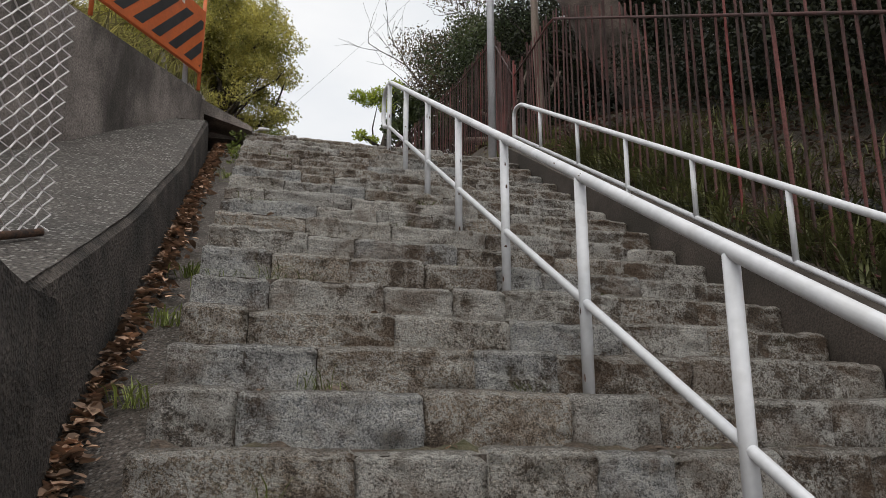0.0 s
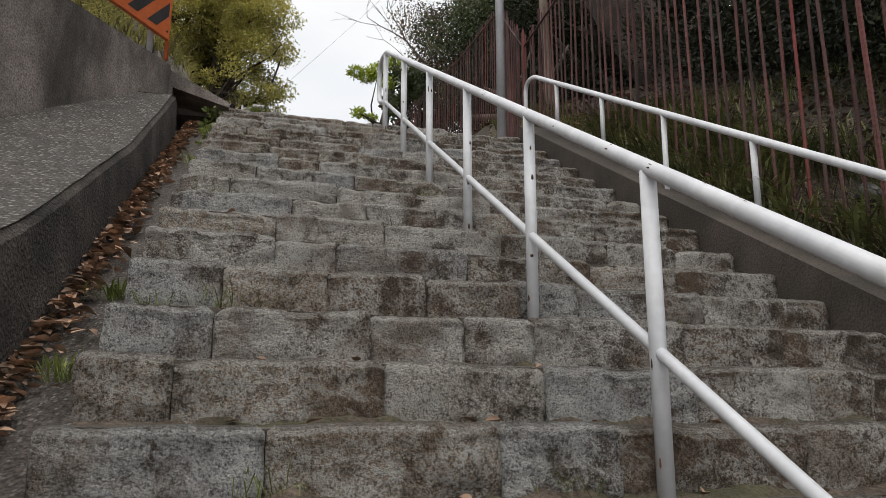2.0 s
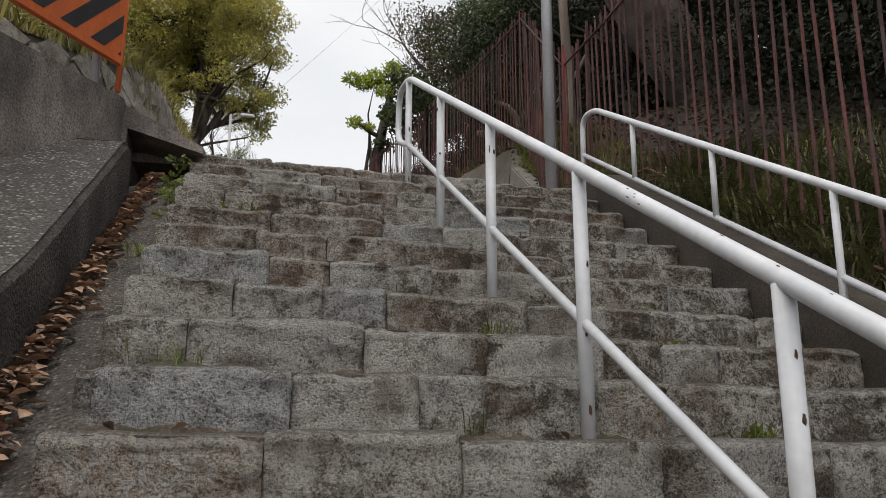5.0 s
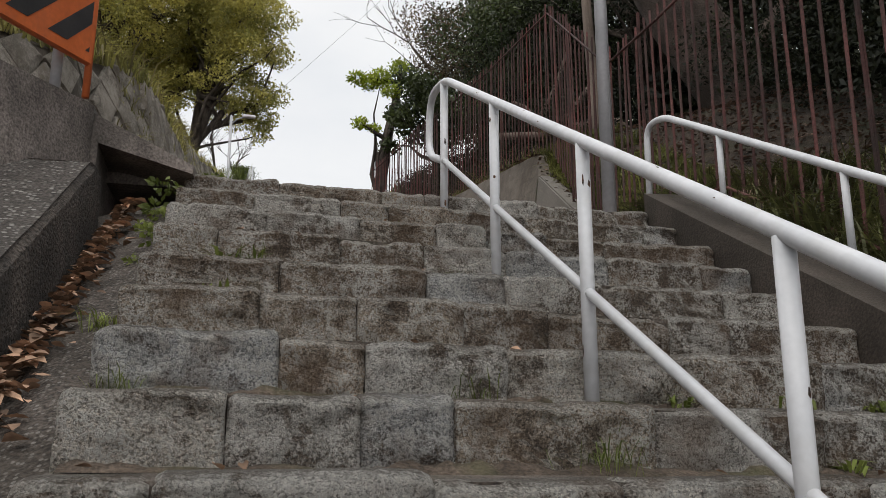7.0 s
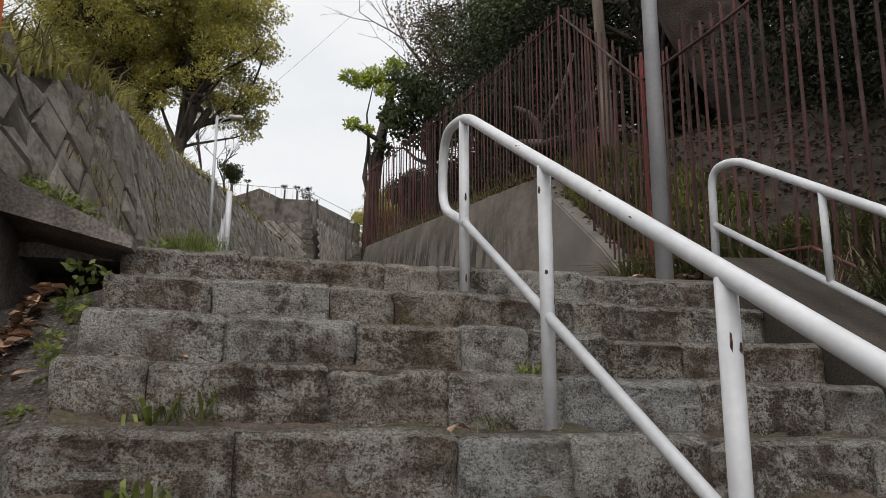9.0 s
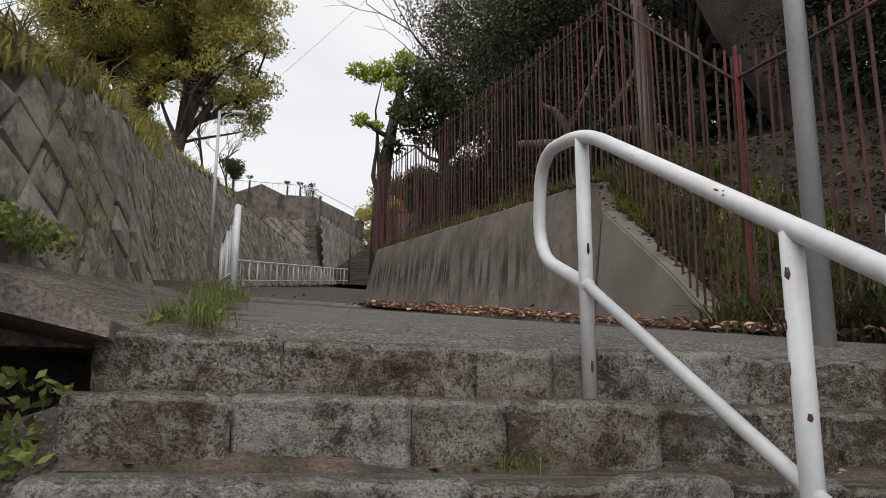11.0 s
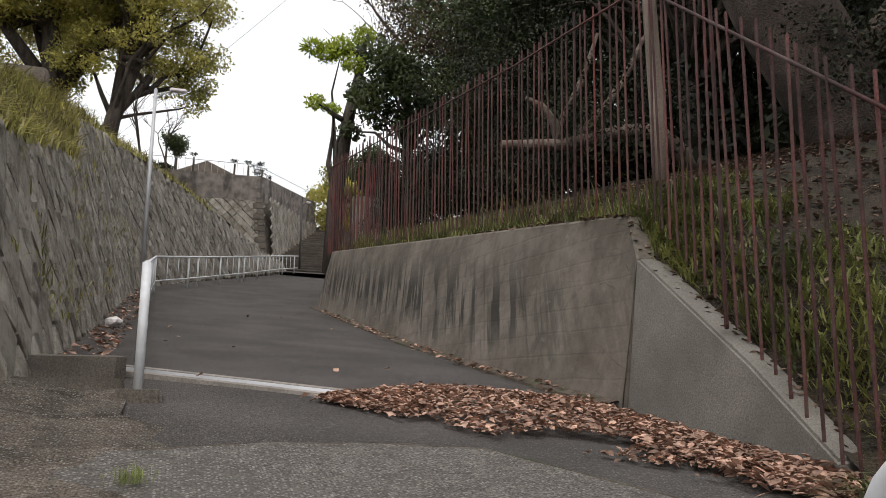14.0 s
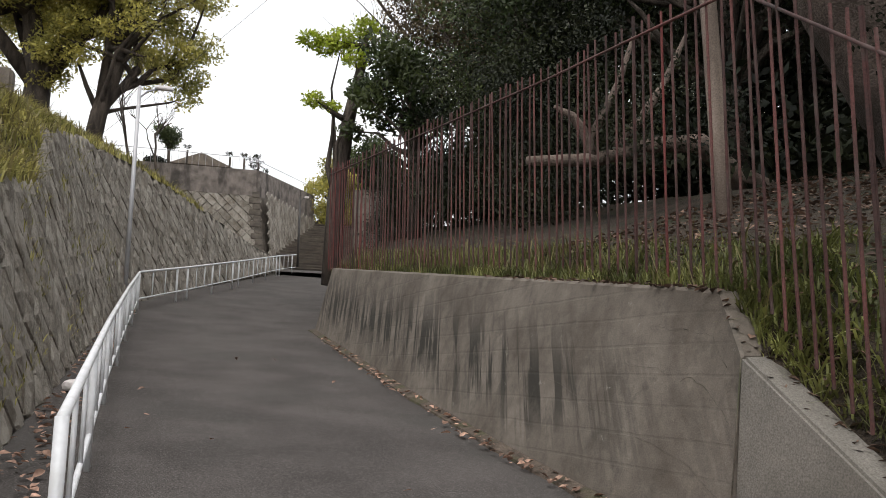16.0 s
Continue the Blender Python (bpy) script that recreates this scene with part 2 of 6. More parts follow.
def granite_mat(name, tones):
    """Weathered granite blocks: a tone for each, brown-black weathering, pale lichen crust, mica specks, rust."""
    k = Nodes(name)
    rnd = k.n.new("ShaderNodeObjectInfo").outputs["Random"]
    k.shift(rnd)
    tone = k.n.new("ShaderNodeValToRGB")
    tone.color_ramp.interpolation = "CONSTANT"
    while len(tone.color_ramp.elements) < len(tones):
        tone.color_ramp.elements.new(0.5)
    for i, c in enumerate(tones):
        tone.color_ramp.elements[i].position, tone.color_ramp.elements[i].color = i / len(tones), (*c, 1)
    k.put(tone.inputs["Fac"], rnd)
    fine, mid, patch, broad = k.noise(120.0, 4.0, 0.75), k.noise(34.0, 7.0, 0.7), k.noise(9.0, 6.0, 0.65, (1, 1, 0.7), 0.5), k.noise(2.6, 3.0, 0.5)
    specks = k.crystals(210.0)
    col = k.scale(tone.outputs["Color"], k.ramp(specks, 0.0, 1.0, 0.4, 1.55))
    # weathering: dark brown where the broad and fine noise agree
    w = k.math("ADD", k.math("MULTIPLY", patch, 1.3), k.math("ADD", k.math("MULTIPLY", mid, 0.8), k.math("MULTIPLY", fine, 0.9)))
    w = k.math("ADD", w, k.math("MULTIPLY", k.math("SUBTRACT", broad, 0.5), 1.3))
    # more of the dark brown is mixed in on the side beyond the handrail
    side = k.n.new("ShaderNodeSeparateXYZ")
    k.put(side.inputs["Vector"], k.geo.outputs["Position"])
    w = k.math("SUBTRACT", w, k.ramp(k.math("ADD", side.outputs["X"], patch), 1.6, 2.6, 0.0, 0.2))
    col = k.mix(k.ramp(w, 1.46, 1.22, 0.0, 0.92), col, k.scale((0.105, 0.08, 0.06), k.ramp(specks, 0.0, 1.0, 0.5, 1.7)))
    # pale lichen crust in broken flecks
    li = k.math("MULTIPLY", k.ramp(k.math("ADD", fine, k.math("MULTIPLY", mid, 0.7)), 0.83, 0.89), k.ramp(k.math("ADD", patch, k.math("MULTIPLY", broad, 0.5)), 0.62, 0.8))
    col = k.mix(k.math("MULTIPLY", li, 0.85), col, (0.66, 0.64, 0.6))
    # brown iron stain
    col = k.mix(k.math("MULTIPLY", k.ramp(k.noise(4.2, 4.0, 0.6), 0.5, 0.62), 0.6), col, k.scale((0.17, 0.112, 0.072), k.ramp(fine, 0.3, 0.7, 0.5, 1.5)))
    # a film of moss in few spots
    col = k.mix(k.math("MULTIPLY", k.ramp(k.noise(6.0, 5.0, 0.6), 0.64, 0.72), 0.35), col, (0.11, 0.105, 0.06))
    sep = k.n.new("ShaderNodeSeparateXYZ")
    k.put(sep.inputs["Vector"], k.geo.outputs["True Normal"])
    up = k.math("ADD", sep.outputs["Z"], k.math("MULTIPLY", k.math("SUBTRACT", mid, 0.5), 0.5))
    # rounded nosing paled by its slope: wear plus sky highlight put into the colour
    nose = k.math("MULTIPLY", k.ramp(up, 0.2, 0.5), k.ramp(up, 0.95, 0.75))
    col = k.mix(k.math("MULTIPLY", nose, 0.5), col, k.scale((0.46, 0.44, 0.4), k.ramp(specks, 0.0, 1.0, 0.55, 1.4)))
    col = k.mix(k.ramp(up, 0.82, 1.0, 0.0, 0.8), col, k.scale((0.115, 0.098, 0.08), k.ramp(fine, 0.3, 0.7, 0.5, 1.5)))
    h = k.math("ADD", k.math("MULTIPLY", mid, 1.2), k.math("ADD", k.math("MULTIPLY", fine, 1.0), k.math("MULTIPLY", patch, 0.8)))
    return k.finish(col, h, 0.035, 1.0)


def streaked_mat(name):
    """Old board-marked concrete with dark runs of water hanging from its middle."""
    k = Nodes(name, 0.92, 0.3)
    sep = k.n.new("ShaderNodeSeparateXYZ")
    k.put(sep.inputs["Vector"], k.at)
    fine, mid, broad = k.noise(95.0, 4.0), k.noise(9.0, 6.0, 0.65), k.noise(1.3, 5.0, 0.6)
    col = k.mix(k.ramp(broad, 0.38, 0.64), (0.115, 0.096, 0.079), (0.205, 0.176, 0.149))
    col = k.scale(col, k.ramp(k.math("ADD", k.math("MULTIPLY", fine, 0.6), k.math("MULTIPLY", mid, 0.7)), 0.4, 0.9, 0.68, 1.28))
    # height over the path's slope, for runs that hang at one level
    level = k.math("SUBTRACT", sep.outputs["Z"], k.math("ADD", 3.21, k.math("MULTIPLY", sep.outputs["Y"], 0.152)))
    slide = k.n.new("ShaderNodeCombineXYZ")
    k.put(slide.inputs["Y"], k.math("SUBTRACT", sep.outputs["Y"], k.math("MULTIPLY", sep.outputs["Z"], 0.6)))
    k.put(slide.inputs["Z"], sep.outputs["Z"])
    plain, k.at = k.at, slide.outputs["Vector"]
    run = k.noise(5.5, 5.0, 0.6, (0.3, 1, 0.13), 0.3)
    k.at = plain
    band = k.math("MULTIPLY", k.ramp(k.math("ADD", level, k.math("MULTIPLY", k.noise(2.6, 4.0), 0.9)), 0.4, 0.75), k.ramp(k.math("ADD", level, k.math("MULTIPLY", run, 0.8)), 1.5, 1.0))
    reach = k.math("MULTIPLY", k.ramp(sep.outputs["Y"], 12.6, 14.2, 0.25, 1.0), 1.0)
    col = k.mix(k.math("MULTIPLY", k.math("MULTIPLY", k.ramp(run, 0.47, 0.55), band), reach), col, (0.042, 0.038, 0.032))
    # blotches and a few light scars
    col = k.mix(k.math("MULTIPLY", k.ramp(k.noise(3.4, 7.0, 0.7), 0.56, 0.66), 0.55), col, (0.075, 0.068, 0.057))
    col = k.mix(k.math("MULTIPLY", k.ramp(k.noise(7.0, 6.0, 0.7), 0.66, 0.7), 0.5), col, (0.36, 0.34, 0.3))
    board = k.n.new("ShaderNodeTexWave")
    board.bands_direction = "Z"
    board.inputs["Scale"].default_value, board.inputs["Distortion"].default_value = 1.6, 0.6
    k.put(board.inputs["Vector"], k.at)
    line = k.ramp(board.outputs["Fac"], 0.0, 0.035)
    col = k.mix(k.math("MULTIPLY", k.math("SUBTRACT", 1.0, line), 0.12), col, (0.07, 0.062, 0.05))
    h = k.math("ADD", k.math("MULTIPLY", mid, 0.7), k.math("ADD", k.math("MULTIPLY", fine, 0.5), k.math("MULTIPLY", line, 0.2)))
    return k.finish(col, h, 0.008, 0.6)


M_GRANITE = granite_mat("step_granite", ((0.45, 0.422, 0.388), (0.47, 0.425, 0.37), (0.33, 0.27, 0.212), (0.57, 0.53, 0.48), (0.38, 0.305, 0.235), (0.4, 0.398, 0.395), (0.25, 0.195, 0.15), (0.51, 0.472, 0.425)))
M_TREAD = mat("step_bed", (0.06, 0.051, 0.042), (0.12, 0.105, 0.088), 6.0, 95.0, 0.95, 0.9, 0.6, 0, stain=(0.055, 0.05, 0.034), stain_scale=3.0, stain_amt=0.5, chips=0.4, chip_scale=110.0)
M_STEP_DIRT = mat("step_earth", (0.05, 0.04, 0.03), (0.11, 0.09, 0.07), 12.0, 95.0, 0.97, 0.9, 0.5, 0, stain=(0.06, 0.07, 0.025), stain_scale=3.5, stain_amt=0.5)
M_CONC_DARK = mat("stained_concrete", (0.12, 0.109, 0.099), (0.245, 0.225, 0.204), 3.0, 85.0, 0.92, 0.5, 0.5, 0, stain=(0.028, 0.025, 0.021), stain_scale=2.2, stain_amt=0.75, stain_stretch=(1, 1, 0.35))
M_GUTTER = mat("dark_gutter_concrete", (0.042, 0.037, 0.031), (0.085, 0.076, 0.066), 6.0, 85.0, 0.95, 0.9, 0.7, 0, stain=(0.05, 0.042, 0.033), stain_scale=3.0, stain_amt=0.5, chips=0.45, chip_scale=80.0)
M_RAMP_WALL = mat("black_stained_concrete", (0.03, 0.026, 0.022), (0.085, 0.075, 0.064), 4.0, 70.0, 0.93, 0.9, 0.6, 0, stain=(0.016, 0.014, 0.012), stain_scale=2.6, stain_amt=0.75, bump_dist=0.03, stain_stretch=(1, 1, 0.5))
M_COPING = mat("damp_brown_concrete", (0.04, 0.034, 0.027), (0.075, 0.064, 0.053), 3.0, 85.0, 0.9, 0.4, 0.35, 0, stain=(0.035, 0.03, 0.022), stain_scale=2.0, stain_amt=0.6)
M_CONC = mat("weathered_concrete", (0.1, 0.089, 0.074), (0.172, 0.157, 0.134), 3.2, 95.0, 0.9, 0.35, 0.4, 0, 0.3, 0.7, stain=(0.06, 0.053, 0.044), stain_scale=2.2, stain_amt=0.62, bump_dist=0.006, stain_stretch=(0.3, 1.9, 0.4), stain_slant=-50)
M_STREAKED = streaked_mat("streaked_concrete")
M_WING = mat("wing_concrete", (0.145, 0.142, 0.126), (0.215, 0.21, 0.187), 2.4, 95.0, 0.9, 0.35, 0.3, 0, 0.3, 0.7, stain=(0.11, 0.1, 0.082), stain_scale=1.6, stain_amt=0.5, bump_dist=0.006)
M_CONC_LIGHT = mat("pale_concrete", (0.22, 0.21, 0.19), (0.36, 0.34, 0.31), 3.0, 70.0, 0.9, 0.4, 0.2, 0, stain=(0.1, 0.09, 0.075), stain_scale=3.0)
M_ASPHALT_OLD = mat("coarse_asphalt", (0.07, 0.065, 0.058), (0.122, 0.115, 0.104), 9.0, 85.0, 0.92, 0.9, 0.8, 0, 0.3, 0.7, stain=(0.085, 0.078, 0.068), stain_scale=0.9, stain_amt=0.4, bump_dist=0.012, chips=0.75, chip_scale=75.0)
M_RAMP = mat("dark_coarse_asphalt", (0.05, 0.046, 0.041), (0.085, 0.08, 0.072), 7.0, 85.0, 0.92, 0.9, 0.8, 0, 0.3, 0.7, stain=(0.045, 0.041, 0.036), stain_scale=1.1, stain_amt=0.5, bump_dist=0.012, chips=0.85, chip_scale=55.0)
M_ASPHALT = mat("smooth_asphalt", (0.055, 0.052, 0.05), (0.082, 0.078, 0.075), 1.2, 110.0, 0.97, 0.6, 0.6, 0, gloss=0.2, stain=(0.06, 0.056, 0.052), stain_scale=0.7, stain_amt=0.6, bump_dist=0.008, chips=0.3, chip_scale=90.0)
M_DIRT = mat("leaf_soil", (0.02, 0.016, 0.011), (0.055, 0.042, 0.029), 4.0, 70.0, 0.98, 0.9, 0.5, 0, stain=(0.03, 0.036, 0.014), stain_scale=1.3, bump_dist=0.03)
M_GRAVEL = mat("gritty_dirt", (0.055, 0.046, 0.036), (0.125, 0.108, 0.087), 5.0, 95.0, 0.98, 1.0, 0.8, 0, stain=(0.05, 0.042, 0.03), stain_scale=2.2, chips=0.75, chip_scale=85.0, bump_dist=0.02)
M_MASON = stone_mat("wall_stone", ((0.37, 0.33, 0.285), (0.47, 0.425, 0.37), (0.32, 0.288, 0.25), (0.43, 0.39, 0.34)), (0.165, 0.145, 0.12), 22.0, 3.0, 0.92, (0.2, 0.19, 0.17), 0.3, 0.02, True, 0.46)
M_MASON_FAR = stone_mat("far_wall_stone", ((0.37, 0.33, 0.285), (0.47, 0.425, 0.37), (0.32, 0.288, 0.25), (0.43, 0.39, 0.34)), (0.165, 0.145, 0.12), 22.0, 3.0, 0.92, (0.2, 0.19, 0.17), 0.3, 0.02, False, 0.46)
M_JOINT = mat("wall_joint", (0.06, 0.054, 0.043), (0.12, 0.108, 0.088), 6.0, 60.0, 0.97, 0.5, 0.3, 0, stain=(0.04, 0.05, 0.02), stain_scale=2.0)
M_WHITE = mat("white_paint", (0.6, 0.655, 0.69), (0.7, 0.755, 0.79), 5.0, 40.0, 0.38, 0.06, 0.04, 0, stain=(0.55, 0.545, 0.53), stain_scale=9.0, stain_amt=0.35)
M_RUST = mat("rust_chip", (0.035, 0.025, 0.02), (0.12, 0.06, 0.03), 30.0, 120.0, 0.9, 0.3, 0.3, 0.2)
M_RED = mat("faded_red_paint", (0.05, 0.028, 0.025), (0.12, 0.044, 0.04), 2.5, 60.0, 0.8, 0.2, 0.3, 0.5, stain=(0.085, 0.062, 0.055), stain_scale=5.0, stain_amt=0.6)
M_RED_FRESH = mat("bright_red_paint", (0.12, 0.03, 0.027), (0.2, 0.042, 0.038), 2.5, 60.0, 0.75, 0.2, 0.25, 0.25, stain=(0.1, 0.05, 0.042), stain_scale=5.0, stain_amt=0.7)
M_POLE = mat("galvanised_pole", (0.4, 0.43, 0.46), (0.5, 0.53, 0.56), 3.0, 50.0, 0.5, 0.05, 0.06, 0, metal=0.25)
M_POLE_DARK = mat("dark_pole", (0.03, 0.03, 0.03), (0.06, 0.055, 0.05), 3.0, 50.0, 0.6, 0.05, 0.1, 0)
M_ORANGE = mat("orange_enamel", (0.55, 0.13, 0.03), (0.68, 0.17, 0.045), 3.0, 40.0, 0.5, 0.1, 0.08, 0, stain=(0.4, 0.1, 0.04), stain_scale=6.0, stain_amt=0.4)
M_BLACK = mat("black_stripe", (0.02, 0.02, 0.022), (0.035, 0.035, 0.036), 5.0, 60.0, 0.6, 0.05, 0.1, 0)
M_LETTER = mat("white_lettering", (0.7, 0.7, 0.68), (0.8, 0.8, 0.78), 5.0, 60.0, 0.6, 0, 0.05, 0)
M_ZINC = mat("zinc_wire", (0.55, 0.56, 0.57), (0.74, 0.75, 0.76), 8.0, 60.0, 0.45, 0.05, 0.1, 0, metal=0.5)
M_BARK = mat("bark", (0.03, 0.025, 0.02), (0.1, 0.085, 0.07), 6.0, 40.0, 0.95, 0.9, 0.3, 0, stretch=(1, 1, 0.25), bump_dist=0.03)
M_BARK_PALE = mat("pale_bark", (0.085, 0.068, 0.056), (0.19, 0.157, 0.133), 4.0, 40.0, 0.95, 0.7, 0.25, 0, stain=(0.07, 0.056, 0.042), stain_scale=2.5, bump_dist=0.02)
M_BARK_OLD = mat("old_bark", (0.06, 0.049, 0.042), (0.14, 0.116, 0.1), 2.2, 40.0, 0.95, 0.8, 0.3, 0, stain=(0.035, 0.028, 0.022), stain_scale=1.6, stain_amt=0.7, bump_dist=0.04)
M_WOODPOST = mat("grey_timber", (0.12, 0.1, 0.082), (0.22, 0.185, 0.155), 8.0, 60.0, 0.95, 0.6, 0.25, 0, stretch=(1, 1, 0.1))
M_LEAF_OLIVE = mat("olive_leaves", (0.2, 0.21, 0.055), (0.52, 0.5, 0.14), 0.7, 3.0, 0.5, 0, 0.22, 0.3, 0.34, 0.6, island=True, through_light=0.5)
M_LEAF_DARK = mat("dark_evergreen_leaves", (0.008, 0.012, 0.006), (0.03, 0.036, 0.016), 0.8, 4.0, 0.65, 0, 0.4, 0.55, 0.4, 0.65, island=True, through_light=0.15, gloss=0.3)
M_LEAF_MID = mat("green_leaves", (0.025, 0.045, 0.014), (0.075, 0.1, 0.03), 0.9, 4.0, 0.5, 0, 0.4, 0.5, island=True, through_light=0.25)
M_LEAF_BROWN = mat("bronze_leaves", (0.05, 0.035, 0.018), (0.12, 0.095, 0.04), 0.9, 4.0, 0.6, 0, 0.4, 0.5, island=True, through_light=0.2)
M_LEAF_LIME = mat("fresh_green_leaves", (0.24, 0.32, 0.03), (0.42, 0.52, 0.06), 1.2, 4.0, 0.5, 0, 0.3, 0.35, island=True, through_light=0.45)
M_GRASS = mat("grass_blades", (0.045, 0.058, 0.018), (0.13, 0.138, 0.05), 1.5, 5.0, 0.6, 0, 0.35, 0.5, island=True, through_light=0.3)
M_GRASS_BANK = mat("bank_grass_blades", (0.045, 0.055, 0.02), (0.15, 0.165, 0.06), 1.5, 5.0, 0.6, 0, 0.35, 0.5, island=True, through_light=0.3)
M_STRAW = mat("dead_stems", (0.05, 0.036, 0.024), (0.14, 0.105, 0.07), 1.5, 5.0, 0.8, 0, 0.35, 0.5, island=True)
M_GRASS_TOP = mat("wall_top_grass_blades", (0.07, 0.09, 0.026), (0.23, 0.25, 0.085), 1.5, 5.0, 0.6, 0, 0.35, 0.5, island=True, through_light=0.3)
M_GRASS_HILL = mat("hill_grass_blades", (0.17, 0.18, 0.055), (0.4, 0.38, 0.13), 0.8, 5.0, 0.6, 0, 0.35, 0.45, island=True, through_light=0.4)
M_GRASS_DRY = mat("dry_grass_blades", (0.11, 0.1, 0.04), (0.24, 0.22, 0.1), 1.5, 5.0, 0.7, 0, 0.35, 0.4, island=True, through_light=0.3)
M_WEED = mat("weed_leaves", (0.1, 0.14, 0.03), (0.24, 0.3, 0.08), 6.0, 15.0, 0.6, 0, 0.3, 0.35, island=True, through_light=0.4)
M_FALLEN_DARK = mat("rotting_leaves", (0.05, 0.035, 0.026), (0.2, 0.135, 0.1), 9.0, 30.0, 0.9, 0, 0.3, 0.55, island=True, through_light=0.1)
M_FALLEN_OLD = mat("old_fallen_leaves", (0.13, 0.088, 0.06), (0.44, 0.3, 0.2), 9.0, 30.0, 0.85, 0, 0.3, 0.55, island=True, through_light=0.1)
M_FALLEN = mat("fallen_leaves", (0.17, 0.105, 0.075), (0.48, 0.325, 0.245), 9.0, 30.0, 0.8, 0, 0.3, 0.55, island=True, through_light=0.15)
M_HOSE = mat("black_corrugated_plastic", (0.015, 0.015, 0.016), (0.03, 0.03, 0.03), 6.0, 40.0, 0.45, 0, 0.1, 0)
M_LITTER = mat("white_plastic", (0.7, 0.7, 0.7), (0.8, 0.8, 0.8), 6.0, 40.0, 0.5, 0, 0.05, 0)
M_ROOF = mat("brown_roof_tile", (0.1, 0.085, 0.07), (0.17, 0.15, 0.12), 4.0, 20.0, 0.8, 0.2, 0.2, 0)


# ---- builders ----
def link_mesh(name, verts, faces, material, parent=None, label="", smooth=False):
    me = bpy.data.meshes.new(name)
    me.from_pydata([tuple(v) for v in verts], [], faces)
    me.materials.append(material)
    if smooth:
        me.polygons.foreach_set("use_smooth", [True] * len(me.polygons))
    ob = new(name, me)
    if parent:
        ob.parent = parent
    if label:
        ob["label"] = label
    return ob


def part(name, bm, material, parent=None, label="", smooth=False):
    bmesh.ops.recalc_face_normals(bm, faces=bm.faces)
    me = bpy.data.meshes.new(name)
    bm.to_mesh(me)
    bm.free()
    me.materials.append(material)
    if smooth:
        me.polygons.foreach_set("use_smooth", [True] * len(me.polygons))
    ob = new(name, me)
    if parent:
        ob.parent = parent
    if label:
        ob["label"] = label
    return ob


def empty(name, label, category, group="", kind=""):
    return tagged(new(name), label, category, group, kind)


def box(bm, a, b, bevel=0.0):
    """An upright box from corner a to corner b."""
    a, b = Vector(a), Vector(b)
    r = bmesh.ops.create_cube(bm, size=1.0, matrix=Matrix.Translation((a + b) / 2) @ Matrix.Diagonal((*(b - a), 1)))
    if bevel:
        edges = {e for v in r["verts"] for e in v.link_edges}
        bmesh.ops.bevel(bm, geom=list(edges), offset=bevel, segments=2, affect="EDGES")
    return r


def prism(bm, plan, z0, z1):
    """A solid over a plan polygon; z0 and z1 give the lower and upper height of each corner."""
    lo = [bm.verts.new((x, y, z)) for (x, y), z in zip(plan, z0)]
    hi = [bm.verts.new((x, y, z)) for (x, y), z in zip(plan, z1)]
    n = len(plan)
    bm.faces.new(lo[::-1]), bm.faces.new(hi)
    for i in range(n):
        bm.faces.new((lo[i], lo[(i + 1) % n], hi[(i + 1) % n], hi[i]))


def tube_data(points, radii, sides=8):
    pts = [Vector(p) for p in points]
    verts, faces = [], []
    side = None
    for i, p in enumerate(pts):
        d = (pts[min(i + 1, len(pts) - 1)] - pts[max(i - 1, 0)]).normalized()
        if side is None:
            side = d.orthogonal().normalized()
        side = (side - d * side.dot(d)).normalized()
        up = d.cross(side)
        for s in range(sides):
            a = 2 * math.pi * s / sides
            verts.append(p + radii[i] * (math.cos(a) * side + math.sin(a) * up))
    for i in range(len(pts) - 1):
        for s in range(sides):
            t = (s + 1) % sides
            faces.append((i * sides + s, i * sides + t, (i + 1) * sides + t, (i + 1) * sides + s))
    faces.append(tuple(range(sides))[::-1])
    faces.append(tuple((len(pts) - 1) * sides + s for s in range(sides)))
    return verts, faces


def tube(name, points, radius, material, parent=None, label="", sides=12):
    radii = radius if isinstance(radius, (list, tuple)) else [radius] * len(points)
    v, f = tube_data(points, radii, sides)
    return link_mesh(name, v, f, material, parent, label, smooth=True)


def rounded(points, r, n=6):
    """A polyline with its inner corners rounded."""
    pts = [Vector(p) for p in points]
    out = [pts[0]]
    for a, b, c in zip(pts, pts[1:], pts[2:]):
        u, w = (a - b), (c - b)
        k = min(r, u.length * 0.49, w.length * 0.49)
        p, q = b + u.normalized() * k, b + w.normalized() * k
        for i in range(n + 1):
            s = i / n
            out.append((1 - s) ** 2 * p + 2 * s * (1 - s) * b + s * s * q)
    return out + [pts[-1]]


def lerp(table, y):
    """Height or offset read from a short table of (y, value)."""
    if y <= table[0][0]:
        (a, p), (b, q) = table[0], table[1]
    elif y >= table[-1][0]:
        (a, p), (b, q) = table[-2], table[-1]
    else:
        i = next(i for i in range(len(table) - 1) if table[i][0] <= y <= table[i + 1][0])
        (a, p), (b, q) = table[i], table[i + 1]
    return p + (q - p) * (y - a) / (b - a)


def sheet(name, xs, ys, height, material, parent=None, rough=0.0, scale=1.5, smooth=True):
    """A ground sheet on a grid; xs may be a function of y that gives the row's x values."""
    verts, faces = [], []
    for y in ys:
        row = xs(y) if callable(xs) else xs
        for x in row:
            z = height(x, y)
            if rough:
                z += rough * noise.noise(Vector((x * scale, y * scale, 3.3)))
            verts.append((x, y, z))
    w = len(row)
    for j in range(len(ys) - 1):
        for i in range(w - 1):
            a = j * w + i
            faces.append((a, a + 1, a + w + 1, a + w))
    return link_mesh(name, verts, faces, material, parent, smooth=smooth)


def span(a, b, n):
    return [a + (b - a) * i / n for i in range(n + 1)]


